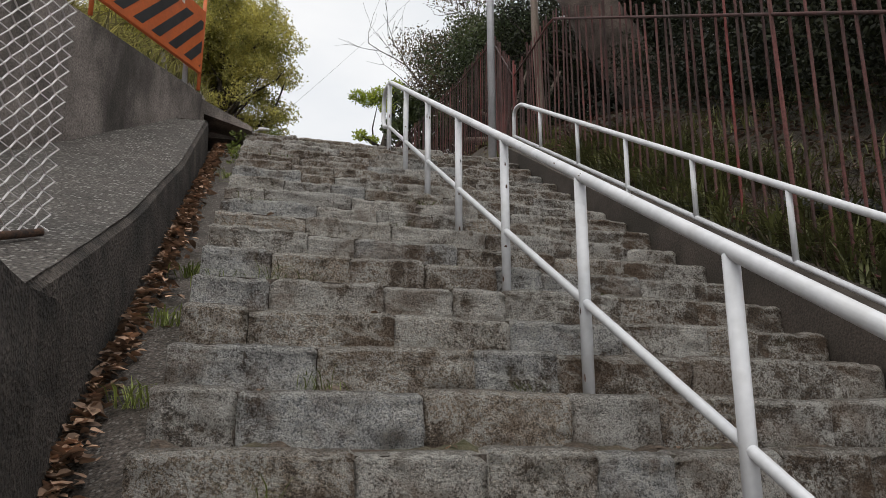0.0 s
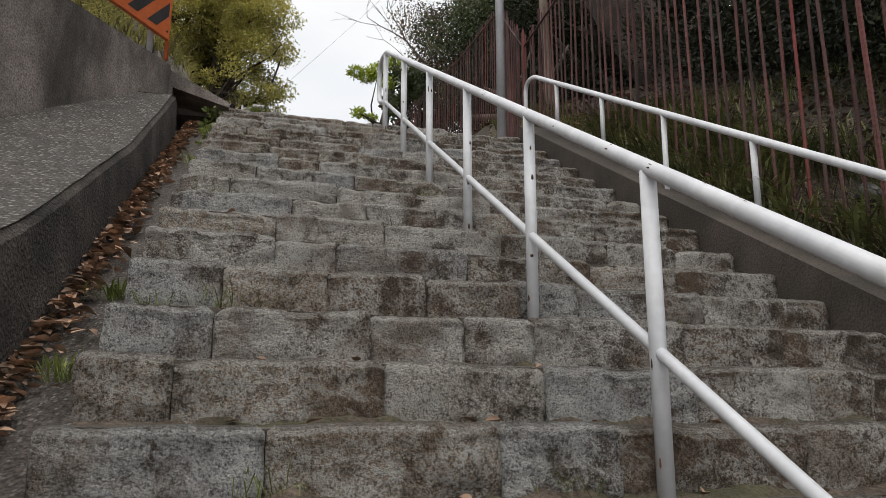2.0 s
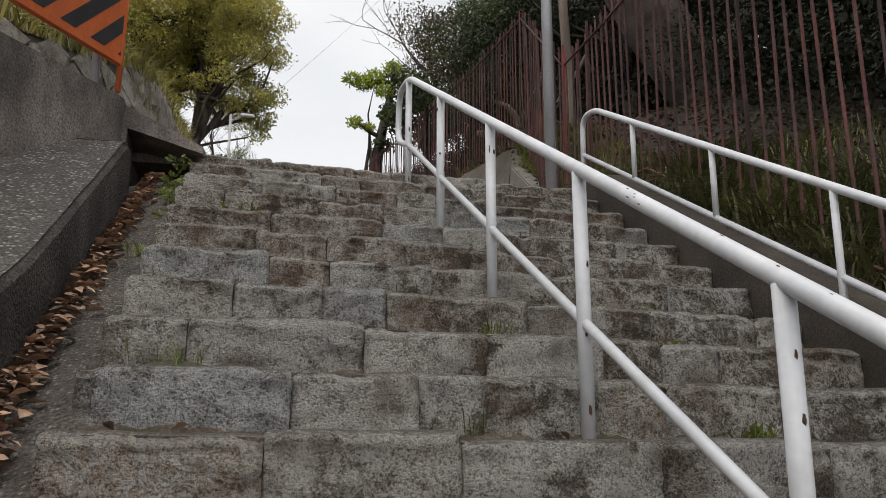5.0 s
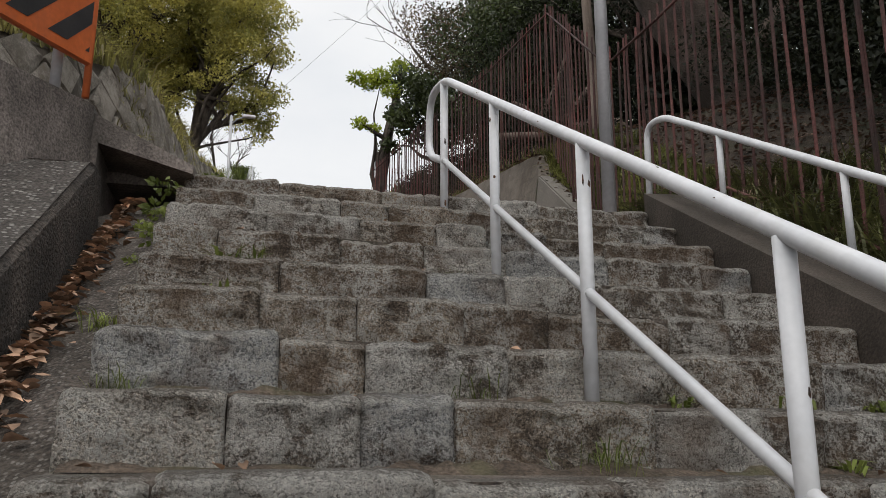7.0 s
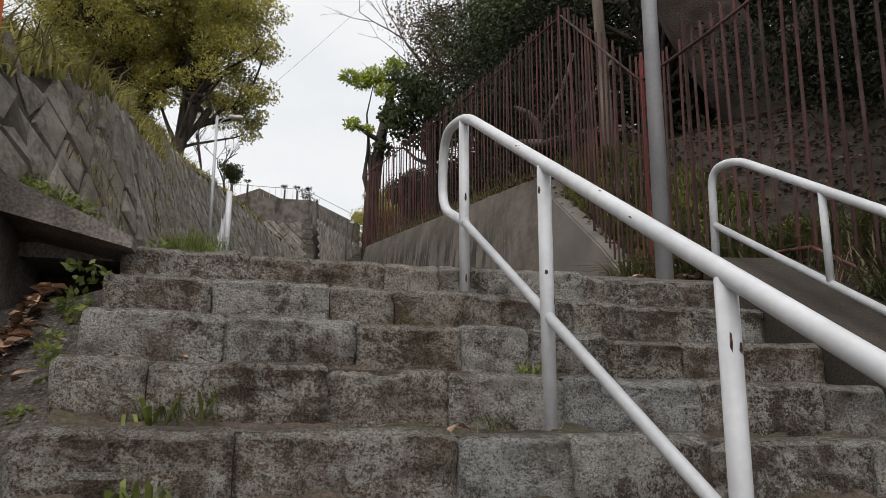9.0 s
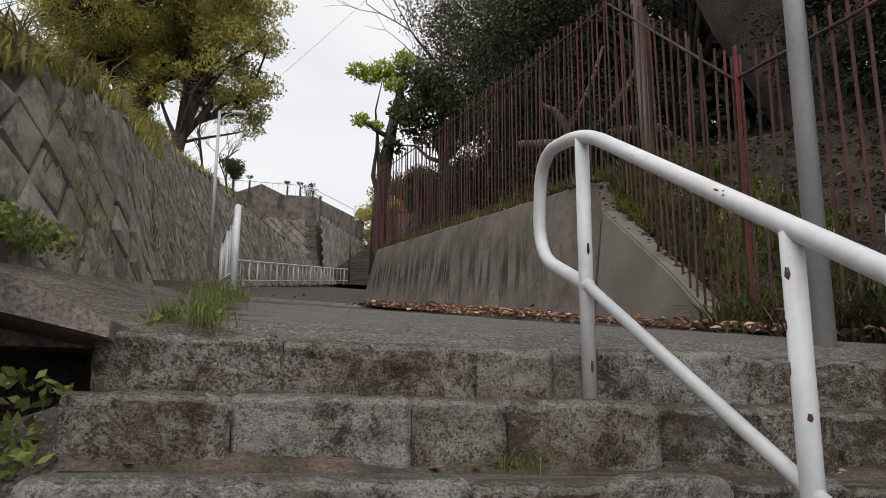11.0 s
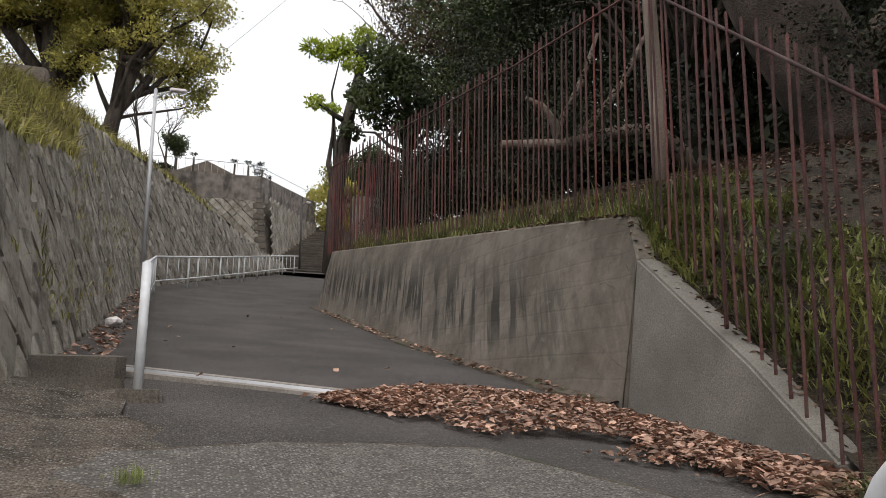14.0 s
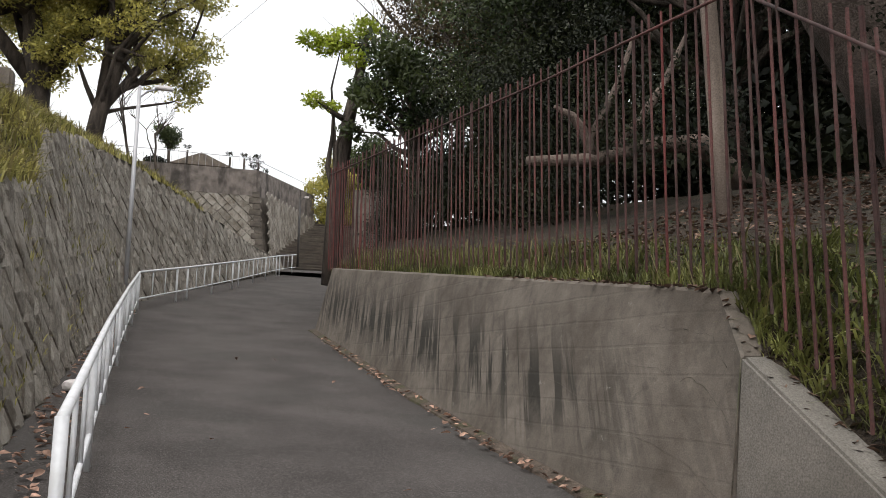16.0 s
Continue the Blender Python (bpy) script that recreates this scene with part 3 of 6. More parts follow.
# ---- the lie of the land ----
GOING, RISE, Y0, Z0, TOP_K = 0.309, 0.1735, 3.01, 1.822, 14
Y_TOP, Z_TOP = Y0 + TOP_K * GOING, Z0 + TOP_K * RISE
PATH = [(7.3, 4.245), (11.6, 4.955), (16.4, 5.63), (23.3, 6.73), (28.0, 7.52), (42.6, 10.08), (60.0, 13.0)]


def nosing(y):
    return Z0 + (y - Y0) * RISE / GOING


def step_z(k, x):
    """Tread height: the flight humps a little in the middle and falls to one side."""
    return Z0 + k * RISE + lerp([(-20, 0.0), (0, 0.001), (3, 0.028), (12, 0.03), (13, 0.016), (14, 0.008)], k) * (1 - 0.75 * (x - 0.6))


def path_z(y):
    return lerp(PATH, y)


def ground_z(x, y):
    """The path's surface, falling a little towards the concrete wall."""
    return path_z(y) - 0.03 * max(0.0, x) * max(0.0, min(1.0, (y - 8.0) / 3.0))


def stair_left(y):
    return -0.235 + 0.03 * (y - 3.0)


BANK_Z = [(-12.0, nosing(-12.0) + 0.14), (7.0, nosing(7.0) + 0.12), (7.5, nosing(7.4) + 0.03), (8.2, 4.42), (9.4, 4.6), (12.2, 6.5), (14.94, 6.9), (24.0, 8.0), (40.0, 10.4)]
FENCE_Z = [(-12.0, nosing(-12.0) - 0.27), (7.4, nosing(7.4) - 0.27), (8.2, 4.10), (9.3, 4.25), (12.2, 6.42), (14.94, 6.8), (24.0, 7.9), (40.0, 10.3)]
FENCE_X = [(-12.0, 3.1), (7.6, 3.13), (9.3, 3.32), (12.2, 3.97), (14.94, 4.0), (24.0, 3.55), (40.0, 5.5)]
FOOT_X = [(10.1, 3.6), (11.95, 3.52), (12.7, 3.42), (14.4, 3.33), (18.0, 3.26), (23.2, 3.2)]
WALL_TOP = [(11.95, 6.0), (12.3, 6.4), (12.5, 6.44), (23.2, 7.82)]
TOP_X = [(11.95, 3.67), (12.3, 3.82), (12.5, 3.79), (23.2, 3.5)]

# ---- stairs ----
stairs = empty("stone_stairs", "long flight of worn grey granite block steps with weeds in the joints", "stairs", kind="structure")
verts, faces = [], []
for k in range(-16, TOP_K + 1):
    y = Y0 + k * GOING + 0.03
    back = y + GOING + (0.25 if k == TOP_K else 0)
    base = len(verts)
    xs = span(stair_left(y) + 0.02, 2.57, 14)
    for x in xs:
        w = 0.006 * noise.noise(Vector((x * 3, y * 3, 0)))
        sk, z = 0.018 * (x - 1), step_z(k, x) - 0.012
        verts += [(x, y + sk, z - RISE - 0.05), (x, y + sk, z + w), (x, (y + back) / 2 + sk, z + w + 0.004), (x, back + sk, z + w)]
    for i in range(len(xs) - 1):
        a = base + 4 * i
        for s in range(3):
            faces.append((a + s, a + 4 + s, a + 5 + s, a + 1 + s))
link_mesh("step_bed", verts, faces, M_TREAD, stairs, "gritty grey-brown mortar treads")


# earth and mortar gathered at the foot of each riser; the dark strip also paints its foot shadow
verts, faces = [], []
for k in range(-13, TOP_K):
    y = Y0 + (k + 1) * GOING
    xs = span(stair_left(y) + 0.02, 2.54, 90)
    base = len(verts)
    for x in xs:
        q, z = Vector((x * 5, k * 3.7, 1)), step_z(k, x) - 0.012
        up = max(0.002, 0.014 + 0.03 * noise.noise(q) + 0.02 * noise.noise(q * 3.1) + 0.012 * noise.noise(q * 9))
        out = max(0.01, 0.05 + 0.05 * noise.noise(q * 0.7 + Vector((0, 0, 5))) + 0.02 * noise.noise(q * 4))
        yy = y + 0.018 * (x - 1)
        verts += [(x, yy + 0.03, z + up + 0.012), (x, yy - 0.008, z + up * 0.9 + 0.008), (x, yy - out * 0.5, z + up * 0.35 + 0.012), (x, yy - out, z + 0.002)]
    for i in range(len(xs) - 1):
        a = base + 4 * i
        for s in range(3):
            faces.append((a + s, a + s + 1, a + 5 + s, a + 4 + s))
link_mesh("joint_dirt", verts, faces, M_STEP_DIRT, stairs, "dark earth and painted foot shade along the risers", smooth=True)


def stone_mesh(w, h, d, seed):
    """A roughly split block: front at y=0, top at z=0, broken nosing, hollows and rounded ends."""
    nx, nz = max(10, int(w / 0.018)), 10
    prof = [(d, 0.0), (0.06, 0.003), (0.03, 0.001), (0.011, -0.006), (0.0, -0.02)] + [(0.002, -0.034 - (h - 0.034) * i / nz) for i in range(nz + 1)]
    verts, faces = [], []
    for i in range(nx + 1):
        u = i / nx
        end = abs(2 * u - 1)
        e = 0.009 * end ** (w / 0.014)
        for j, (py, pz) in enumerate(prof):
            x = (u - 0.5) * w
            q = Vector((x * 6 + seed * 3.1, pz * 8, seed))
            rough = 0.012 * noise.noise(q) + 0.012 * noise.noise(q * 2.3) + 0.009 * noise.noise(q * 5) + 0.005 * noise.noise(q * 11)
            spall = 0.03 * max(0.0, noise.noise(Vector((x * 4 + seed, pz * 12, seed * 2))) - 0.22)
            py2 = py + e + (rough + spall) * min(1.0, j / 3)
            chip = 0.05 * max(0.0, noise.noise(Vector((x * 9 + seed * 5, 0, seed))) - 0.2) + 0.012 * abs(noise.noise(Vector((x * 26 + seed, 3, seed))))
            rim = (0.3, 0.75, 1.0, 0.8, 0.4)[j - 1] if 0 < j < 6 else 0.0
            pz2 = pz - e * (j < 5) - chip * rim + 0.008 * noise.noise(Vector((x * 5 + seed, 7, seed))) * (0 < j < 5)
            verts.append((x + (0.006 * noise.noise(q * 1.7) if i in (0, nx) else 0), py2, pz2))
    m = len(prof)
    for i in range(nx):
        for j in range(m - 1):
            a = i * m + j
            faces.append((a, a + 1, a + m + 1, a + m))
    for i, flip in ((0, False), (nx, True)):
        ring = [i * m + j for j in range(m)]
        faces.append(tuple(ring if flip else ring[::-1]))
    return verts, faces


rng = random.Random(4)
stone_pool = {}
for k in range(-13, TOP_K + 1):
    y = Y0 + k * GOING
    x = stair_left(y)
    while x < 2.52:
        w = rng.choice((0.24, 0.31, 0.36, 0.42, 0.48, 0.55))
        if 2.55 - x - w < 0.2:
            w = round(2.55 - x, 2)
        if k < -5:
            w = max(w, 0.42)
        key = (w, rng.randrange(5))
        if key not in stone_pool:
            v, f = stone_mesh(w - 0.003, RISE + 0.02, 0.11, rng.random() * 50)
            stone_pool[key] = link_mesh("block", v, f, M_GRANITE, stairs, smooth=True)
            ob = stone_pool[key]
        else:
            ob = new("block", stone_pool[key].data)
            ob.parent = stairs
        ob.matrix_basis = pose(x + w / 2, y + 0.018 * (x - 1) + rng.uniform(-0.012, 0.012), step_z(k, x + w / 2) + rng.uniform(-0.008, 0.01), rng.uniform(-2.5, 2.5), rng.uniform(-1.0, 1.0), rng.uniform(-2.2, 2.2))
        x += w

# ---- gutter, ramp beside the stairs and its walls ----
EDGE = [(-6.0, -1.9), (2.3, 1.77), (3.5, 2.28), (5.2, 3.14), (6.2, 3.74), (6.78, 4.10)]


def edge_x(y):
    return -0.52 + 0.019 * (y - 2.3)


gutter = sheet("gutter", lambda y: span(edge_x(y) - 0.05, stair_left(y) + 0.03, 5), span(-6.0, 7.25, 90), lambda x, y: nosing(y) - 0.16 + 0.30 * (x + 0.25), M_GUTTER, rough=0.02, scale=5)
tagged(gutter, "sloping concrete gutter strip filled with dead leaves", "gutter", kind="structure")

DIAG = (-0.53, 7.15)


def diag_x(y):
    return DIAG[0] - (DIAG[1] - y) * 0.474


verts, faces = [], []
ys = span(-6.0, 6.78, 80)
for y in ys:
    z, x0 = lerp(EDGE, y), edge_x(y)
    x1 = min(diag_x(y) - 0.1, x0 - 0.05)
    wob = 0.012 * noise.noise(Vector((y * 3, 0, 1)))
    verts += [(x0 + 0.03, y, nosing(y) - 0.4), (x0 + wob, y, z - 0.03), (x0 - 0.03 + wob, y, z), ((x0 + x1) / 2, y, z - 0.1), (x1, y, z - 0.1)]
for j in range(len(ys) - 1):
    for i in range(4):
        a = j * 5 + i
        faces.append((a, a + 5, a + 6, a + 1))
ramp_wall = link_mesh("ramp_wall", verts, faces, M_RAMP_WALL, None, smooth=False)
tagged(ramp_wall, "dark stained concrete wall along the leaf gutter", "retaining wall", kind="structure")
ramp = sheet("asphalt_ramp", lambda y: span(edge_x(y) - 0.022, min(diag_x(y) - 0.05, edge_x(y) - 0.06), 8), span(-6.0, 6.79, 80), lambda x, y: lerp(EDGE, y) + 0.004, M_RAMP, rough=0.012, scale=4)
tagged(ramp, "steep coarse grey asphalt ramp beside the steps", "ramp", kind="structure")
bm = bmesh.new()
box(bm, (edge_x(6.8) - 0.4, 6.78, 3.3), (edge_x(6.8), 7.0, 4.11), 0.01)
part("ramp_end", bm, M_RAMP_WALL, ramp_wall)

bm = bmesh.new()
prism(bm, [(-0.53, 7.15), (-1.86, 4.35), (-4.5, -1.2), (-4.8, -1.1), (-2.13, 4.27), (-0.86, 7.3), (-0.53, 7.34)], [3.4, 1.5, -2, -2, 1.5, 3.4, 3.4], [4.53, 4.22, 3.6, 3.6, 4.22, 4.53, 4.53])
bmesh.ops.bevel(bm, geom=[e for e in bm.edges if min(v.co.z for v in e.verts) > 3.5], offset=0.02, segments=2, affect="EDGES")
diag_wall = tagged(part("diagonal_wall", bm, M_CONC_DARK), "dark grey stained concrete wall above the ramp", "retaining wall", kind="structure")
# the culvert mouth at the gutter's head
bm = bmesh.new()
prism(bm, [(-0.53, 7.17), (-0.06, 7.27), (-0.02, 7.6), (-0.53, 7.6)], [4.34, 4.24, 4.2, 4.3], [4.48, 4.285, 4.285, 4.5])
culvert = tagged(part("culvert", bm, M_CONC_DARK), "sloping concrete lintel over a dark drain mouth", "culvert", kind="structure")
bm = bmesh.new()
box(bm, (-0.66, 7.16, 3.5), (-0.5, 9.0, 4.36))
box(bm, (-0.1, 7.5, 3.4), (0.1, 9.0, 4.22))
box(bm, (-0.7, 9.0, 3.4), (0.2, 9.1, 4.3))
box(bm, (-0.7, 7.25, 3.6), (0.1, 9.0, 3.93))
box(bm, (-0.09, 7.46, 3.0), (0.12, 9.05, 4.21))
box(bm, (-0.69, 7.95, 3.0), (0.02, 8.05, 4.31))
box(bm, (-0.68, 7.5, 4.23), (0.04, 9.08, 4.29))
box(bm, (-0.75, 7.18, 3.0), (-0.56, 9.06, 4.42))
part("chamber", bm, M_CONC_DARK, culvert, "dark damp drain chamber")

# ---- landing and the path beyond ----
def left_foot(y):
    return lerp([(7.3, -0.1), (9.0, -0.2), (12.0, -0.42), (23.0, -0.42), (26.0, -0.3), (30.0, 0.7), (42.0, 4.6), (46.0, 6.0)], y)


def right_foot(y):
    return lerp([(7.3, 3.2), (9.9, 3.72), (11.95, 3.6), (12.7, 3.5), (14.4, 3.4), (23.2, 3.28), (27.0, 4.6), (42.0, 9.0), (46.0, 10.0)], y)


def crack_y(x):
    return 10.35 + 0.27 * math.sin(1.35 * max(0, min(x, 2.4)) - 0.1) + 0.05 * noise.noise(Vector((x * 4, 0, 0))) - max(0, x - 1.9) * 1.5


patch = sheet("coarse_pavement", lambda y: span(-0.05, 3.1, 32), span(0, 1, 26), lambda x, y: 0, M_ASPHALT_OLD)
for v in patch.data.vertices:
    x = v.co.x
    s = v.co.y
    y = Y_TOP + 0.1 + (max(crack_y(x), Y_TOP + 0.4) - Y_TOP - 0.1) * s
    v.co.y, v.co.z = y, ground_z(x, y) + 0.008 + 0.006 * noise.noise(Vector((x * 2, y * 2, 0))) - 0.034 * max(0, 1 - s * 7)
tagged(patch, "coarse grey asphalt landing above the steps", "pavement", kind="structure")
road = sheet("asphalt_path", lambda y: span(left_foot(y) + 0.0, right_foot(y) + 0.1, 16), span(Y_TOP + 0.12, 46.0, 150), lambda x, y: ground_z(x, y) - (0.03 if y < 10.0 else 0.012), M_ASPHALT, rough=0.012, scale=0.9)
tagged(road, "smooth grey asphalt path climbing between walls", "path", kind="structure")
verge = sheet("dirt_verge", lambda y: span(-2.6 if y < 11.6 else -0.8, 0.62 if y < 11.0 else 0.2, 30), span(7.36, 11.95, 60), lambda x, y: path_z(y) + 0.014 + max(0, -x - 0.1) * 0.2 - 0.03 * max(0, 1 - (y - 7.36) * 3) - 0.1 * max(0, x - 0.16) - 0.25 * max(0, x - 0.42), M_GRAVEL, rough=0.03, scale=3.4)
tagged(verge, "gritty brown dirt verge with weeds beside the path", "verge", kind="structure")
bm = bmesh.new()
prism(bm, [(-0.55, 12.5), (0.08, 12.42), (0.14, 12.5), (0.08, 12.78), (-0.55, 12.86)], [4.8] * 5, [5.2, 5.2, 5.2, 5.22, 5.22])
box(bm, (-0.5, 11.85, 4.6), (0.16, 12.0, 5.06), 0.01)
tagged(part("drain_curb", bm, M_CONC), "low concrete curb beside the drain", "curb", kind="structure")
# the grated drain across the path
drain = empty("drain_channel", "pale concrete drain channel with a steel grating across the path", "drain", kind="structure")
DA, DB = Vector((0.02, 12.8, 0)), Vector((3.05, 11.2, 0))
dd = (DB - DA).normalized()
dn = Vector((-dd.y, dd.x, 0))
for off, w, m, h in ((-0.13, 0.07, M_CONC_LIGHT, 0.022), (0.12, 0.07, M_CONC_LIGHT, 0.02)):
    bm = bmesh.new()
    pl = [DA + dn * off, DB + dn * off, DB + dn * (off + w), DA + dn * (off + w)]
    prism(bm, [(p.x, p.y) for p in pl], [ground_z(p.x, p.y) - 0.1 for p in pl], [ground_z(p.x, p.y) + h for p in pl])
    part("edge_strip", bm, m, drain)
for i in range(7):
    off = -0.05 + i * 0.025
    ends = [p + dn * off for p in (DA, DB)]
    tube("bar", [p + Vector((0, 0, ground_z(p.x, p.y) + 0.012)) for p in ends], 0.007, M_POLE, drain, sides=5)

# ---- right-hand coping, concrete wall and its wing ----
bm = bmesh.new()
prism(bm, [(2.55, -6.0), (3.0, -6.0), (3.0, 7.42), (2.55, 7.42)], [nosing(-6) - 1] * 2 + [nosing(7) - 1] * 2, [nosing(-6) + 0.16, nosing(-6) + 0.18, nosing(7.42) + 0.1, nosing(7.42) + 0.08])
tagged(part("stair_coping", bm, M_COPING), "sloping brown-grey concrete coping along the steps", "coping", kind="structure")

verts, faces = [], []
ys = [11.95, 12.12, 12.3, 12.5] + span(12.7, 23.2, 56)
for y in ys:
    fx, tx, top, g = lerp(FOOT_X, y), lerp(TOP_X, y), lerp(WALL_TOP, y), ground_z(3.3, y)
    n = lambda a: 0.003 * noise.noise(Vector((y * 1.4, a * 3, 2)))
    verts += [(fx - 0.02, y, g - 0.3)] + [(fx + (tx - fx) * q + n(q), y, g + (top - g) * q) for q in (0, 0.25, 0.5, 0.75, 0.985)] + [(tx + 0.02, y, top), (tx + 0.22, y, top + 0.005), (tx + 0.3, y, top - 0.6)]
m = 9
for j in range(len(ys) - 1):
    for i in range(m - 1):
        a = j * m + i
        faces.append((a, a + m, a + m + 1, a + 1))
faces.append(tuple(range(m)))
faces.append(tuple((len(ys) - 1) * m + i for i in range(m))[::-1])
conc = link_mesh("concrete_wall", verts, faces, M_STREAKED, None)
tagged(conc, "leaning grey concrete retaining wall with dark water streaks", "retaining wall", kind="structure")
# the wing wall runs down from the joint into the leaves
bm = bmesh.new()
front = [(3.505, 11.935, 4.5), (3.59, 10.1, 4.4), (3.6, 10.09, 4.69), (3.635, 10.75, 5.19), (3.665, 11.94, 6.0)]
back = [(x + (0.22 if z > 4.55 else 0.3), y + 0.01, z + (0.012 if z > 4.55 else 0)) for x, y, z in front]
fv, bv = [bm.verts.new(p) for p in front], [bm.verts.new(p) for p in back]
bm.faces.new(fv), bm.faces.new(bv[::-1])
for i in range(5):
    bm.faces.new((fv[i], bv[i], bv[(i + 1) % 5], fv[(i + 1) % 5]))
bmesh.ops.recalc_face_normals(bm, faces=bm.faces)
bmesh.ops.bevel(bm, geom=[e for e in bm.edges if min(v.co.z for v in e.verts) > 4.6], offset=0.018, segments=2, affect="EDGES")
wing = tagged(part("wing_wall", bm, M_WING), "sloping concrete wing wall running down into leaves", "retaining wall", kind="structure")
# kerb strip along the wall's foot
verts, faces = [], []
for y in span(12.0, 23.2, 40):
    fx, g = lerp(FOOT_X, y), ground_z(3.2, y)
    w = 0.12 + 0.04 * noise.noise(Vector((y * 3, 0, 0)))
    verts += [(fx - w - 0.02, y, g - 0.05), (fx - w, y, g + 0.01), (fx - 0.01, y, g + 0.035), (fx + 0.06, y, g - 0.02)]
for j in range(40):
    for i in range(3):
        a = 4 * j + i
        faces.append((a, a + 4, a + 5, a + 1))
tagged(link_mesh("wall_footing", verts, faces, M_STEP_DIRT), "mossy concrete footing along the wall", "kerb", kind="structure")

# joint and hairline cracks in the concrete
def wall_face(y, s):
    top, g = lerp(WALL_TOP, y), ground_z(3.3, y)
    return Vector((lerp(FOOT_X, y) + (lerp(TOP_X, y) - lerp(FOOT_X, y)) * s - 0.002, y, g + (top - g) * s))


rng = random.Random(77)
for y0, y1, s0, s1 in ((12.0, 14.6, 0.24, 0.5), (12.0, 13.1, 0.6, 0.62), (12.1, 12.9, 0.8, 0.82)):
    pts = [wall_face(y0 + (y1 - y0) * i / 24, s0 + (s1 - s0) * i / 24 + 0.03 * noise.noise(Vector((i * 0.6, y0, s0 * 9)))) for i in range(25)]
    tube("crack", pts, [0.0012 * rng.uniform(0.2, 1.2) for _ in pts], M_JOINT, conc, sides=4)
tube("joint", [Vector((3.497, 11.942, 4.85)), Vector((3.58, 11.942, 5.4)), Vector((3.662, 11.945, 5.99))], 0.005, M_JOINT, conc, sides=5)
crack_pts = []
for x in span(0.4, 2.95, 60):
    y = max(crack_y(x), Y_TOP + 0.4)
    crack_pts.append((x, y, ground_z(x, y) + 0.006))
tube("crack", crack_pts, [0.008 * rng.uniform(0.5, 1.3) for _ in crack_pts], M_JOINT, road, sides=4)

# ---- ground on both sides and to the horizon ----
def right_z(x, y):
    f, z = lerp(FENCE_X, y), lerp(BANK_Z, y)
    d = x - f
    rise = 0.32 * min(d, 4.0) + 0.12 * max(0, min(d - 4, 20)) if d > 0 else d * 0.18
    if y > 12.0:
        yy = min(y, 23.2)
        e = lerp(TOP_X, yy) + 0.3 * max(0, y - 23.2)
        if d < 0 or x < e + 0.5:
            s = max(0.0, min(1.0, (x - e - 0.1) / 0.45))
            return (lerp(WALL_TOP, yy) - 0.03) * (1 - s) + (z + max(0, d) * 0.3) * s
    if 9.4 < y < 12.1:
        wing_top = lerp([(9.4, 4.5), (10.1, 4.69), (10.75, 5.19), (11.95, 6.0), (12.1, 6.15)], y) - 0.03
        k = max(0.0, min(1.0, (x - 3.84) / 0.4))
        return wing_top * (1 - k) + (z + 0.32 * max(0.0, d)) * k
    return z + rise


def right_row(y):
    if y < 7.5:
        lo = 2.96
    elif y < 12.1:
        lo = lerp([(7.5, 3.0), (9.4, 3.42), (10.1, 3.7), (11.75, 3.76), (12.1, 3.8)], y)
    else:
        lo = lerp(TOP_X, min(y, 23.2)) + 0.1 + 0.3 * max(0, y - 23.2)
    return [lo + (36 - lo) * (i / 26) ** 2.2 for i in range(27)]


bank = sheet("wooded_bank", right_row, span(-14.0, 46.0, 170), right_z, M_DIRT, rough=0.035, scale=1.6)
tagged(bank, "brown leaf-littered bank under the trees", "bank", kind="structure")
ground = sheet("ground", span(-900, 900, 12), span(-900, 900, 12), lambda x, y: -6.5, M_DIRT)
tagged(ground, "dark earth stretching to the horizon", "ground", kind="structure")

# ---- masonry wall on the uphill side ----
BASE_X = [(6.0, -2.6), (8.9, -1.12), (10.05, -0.73), (10.5, -0.6), (11.55, -0.44), (12.7, -0.42), (23.0, -0.42), (26.0, -0.3), (30.0, 0.7), (42.0, 4.6), (44.0, 5.3)]
MASON_TOP = [(6.0, 5.0), (9.45, 5.82), (10.1, 6.1), (11.1, 6.42), (12.35, 6.75), (13.9, 7.02), (17.0, 7.8), (18.2, 8.0), (19.7, 9.07), (23.85, 10.14), (25.5, 10.5), (29.0, 10.9), (31.2, 10.92), (34.35, 10.81), (40.5, 10.57), (44.0, 10.7)]


def mason_ground(y):
    return path_z(y) - 0.05 + (0.35 if y < 9.5 else 0.0)


def mason_point(y, h, out=0.0):
    """A point on the wall's leaning face, h metres above its foot."""
    x = lerp(BASE_X, y)
    dx = (lerp(BASE_X, y + 0.3) - lerp(BASE_X, y - 0.3)) / 0.6
    n = Vector((1, -dx, 0)).normalized()
    p = Vector((x, y, mason_ground(y) + h)) - n * 0.26 * h
    return p + (n + Vector((0, 0, 0.25))).normalized() * out


verts, faces = [], []
ys = span(6.0, 44.0, 120)
for y in ys:
    top = lerp(MASON_TOP, y) - mason_ground(y)
    for s in (-0.25, 0, 0.5, 1.0):
        verts.append(mason_point(y, top * s if s > 0 else s, -0.02))
    verts.append(mason_point(y, top, -0.35))
for j in range(len(ys) - 1):
    for i in range(4):
        a = j * 5 + i
        faces.append((a, a + 1, a + 6, a + 5))
mason = link_mesh("masonry_wall", verts, faces, M_JOINT, None)
tagged(mason, "leaning wall of diagonally laid grey stones with grass on top", "masonry wall", kind="structure")


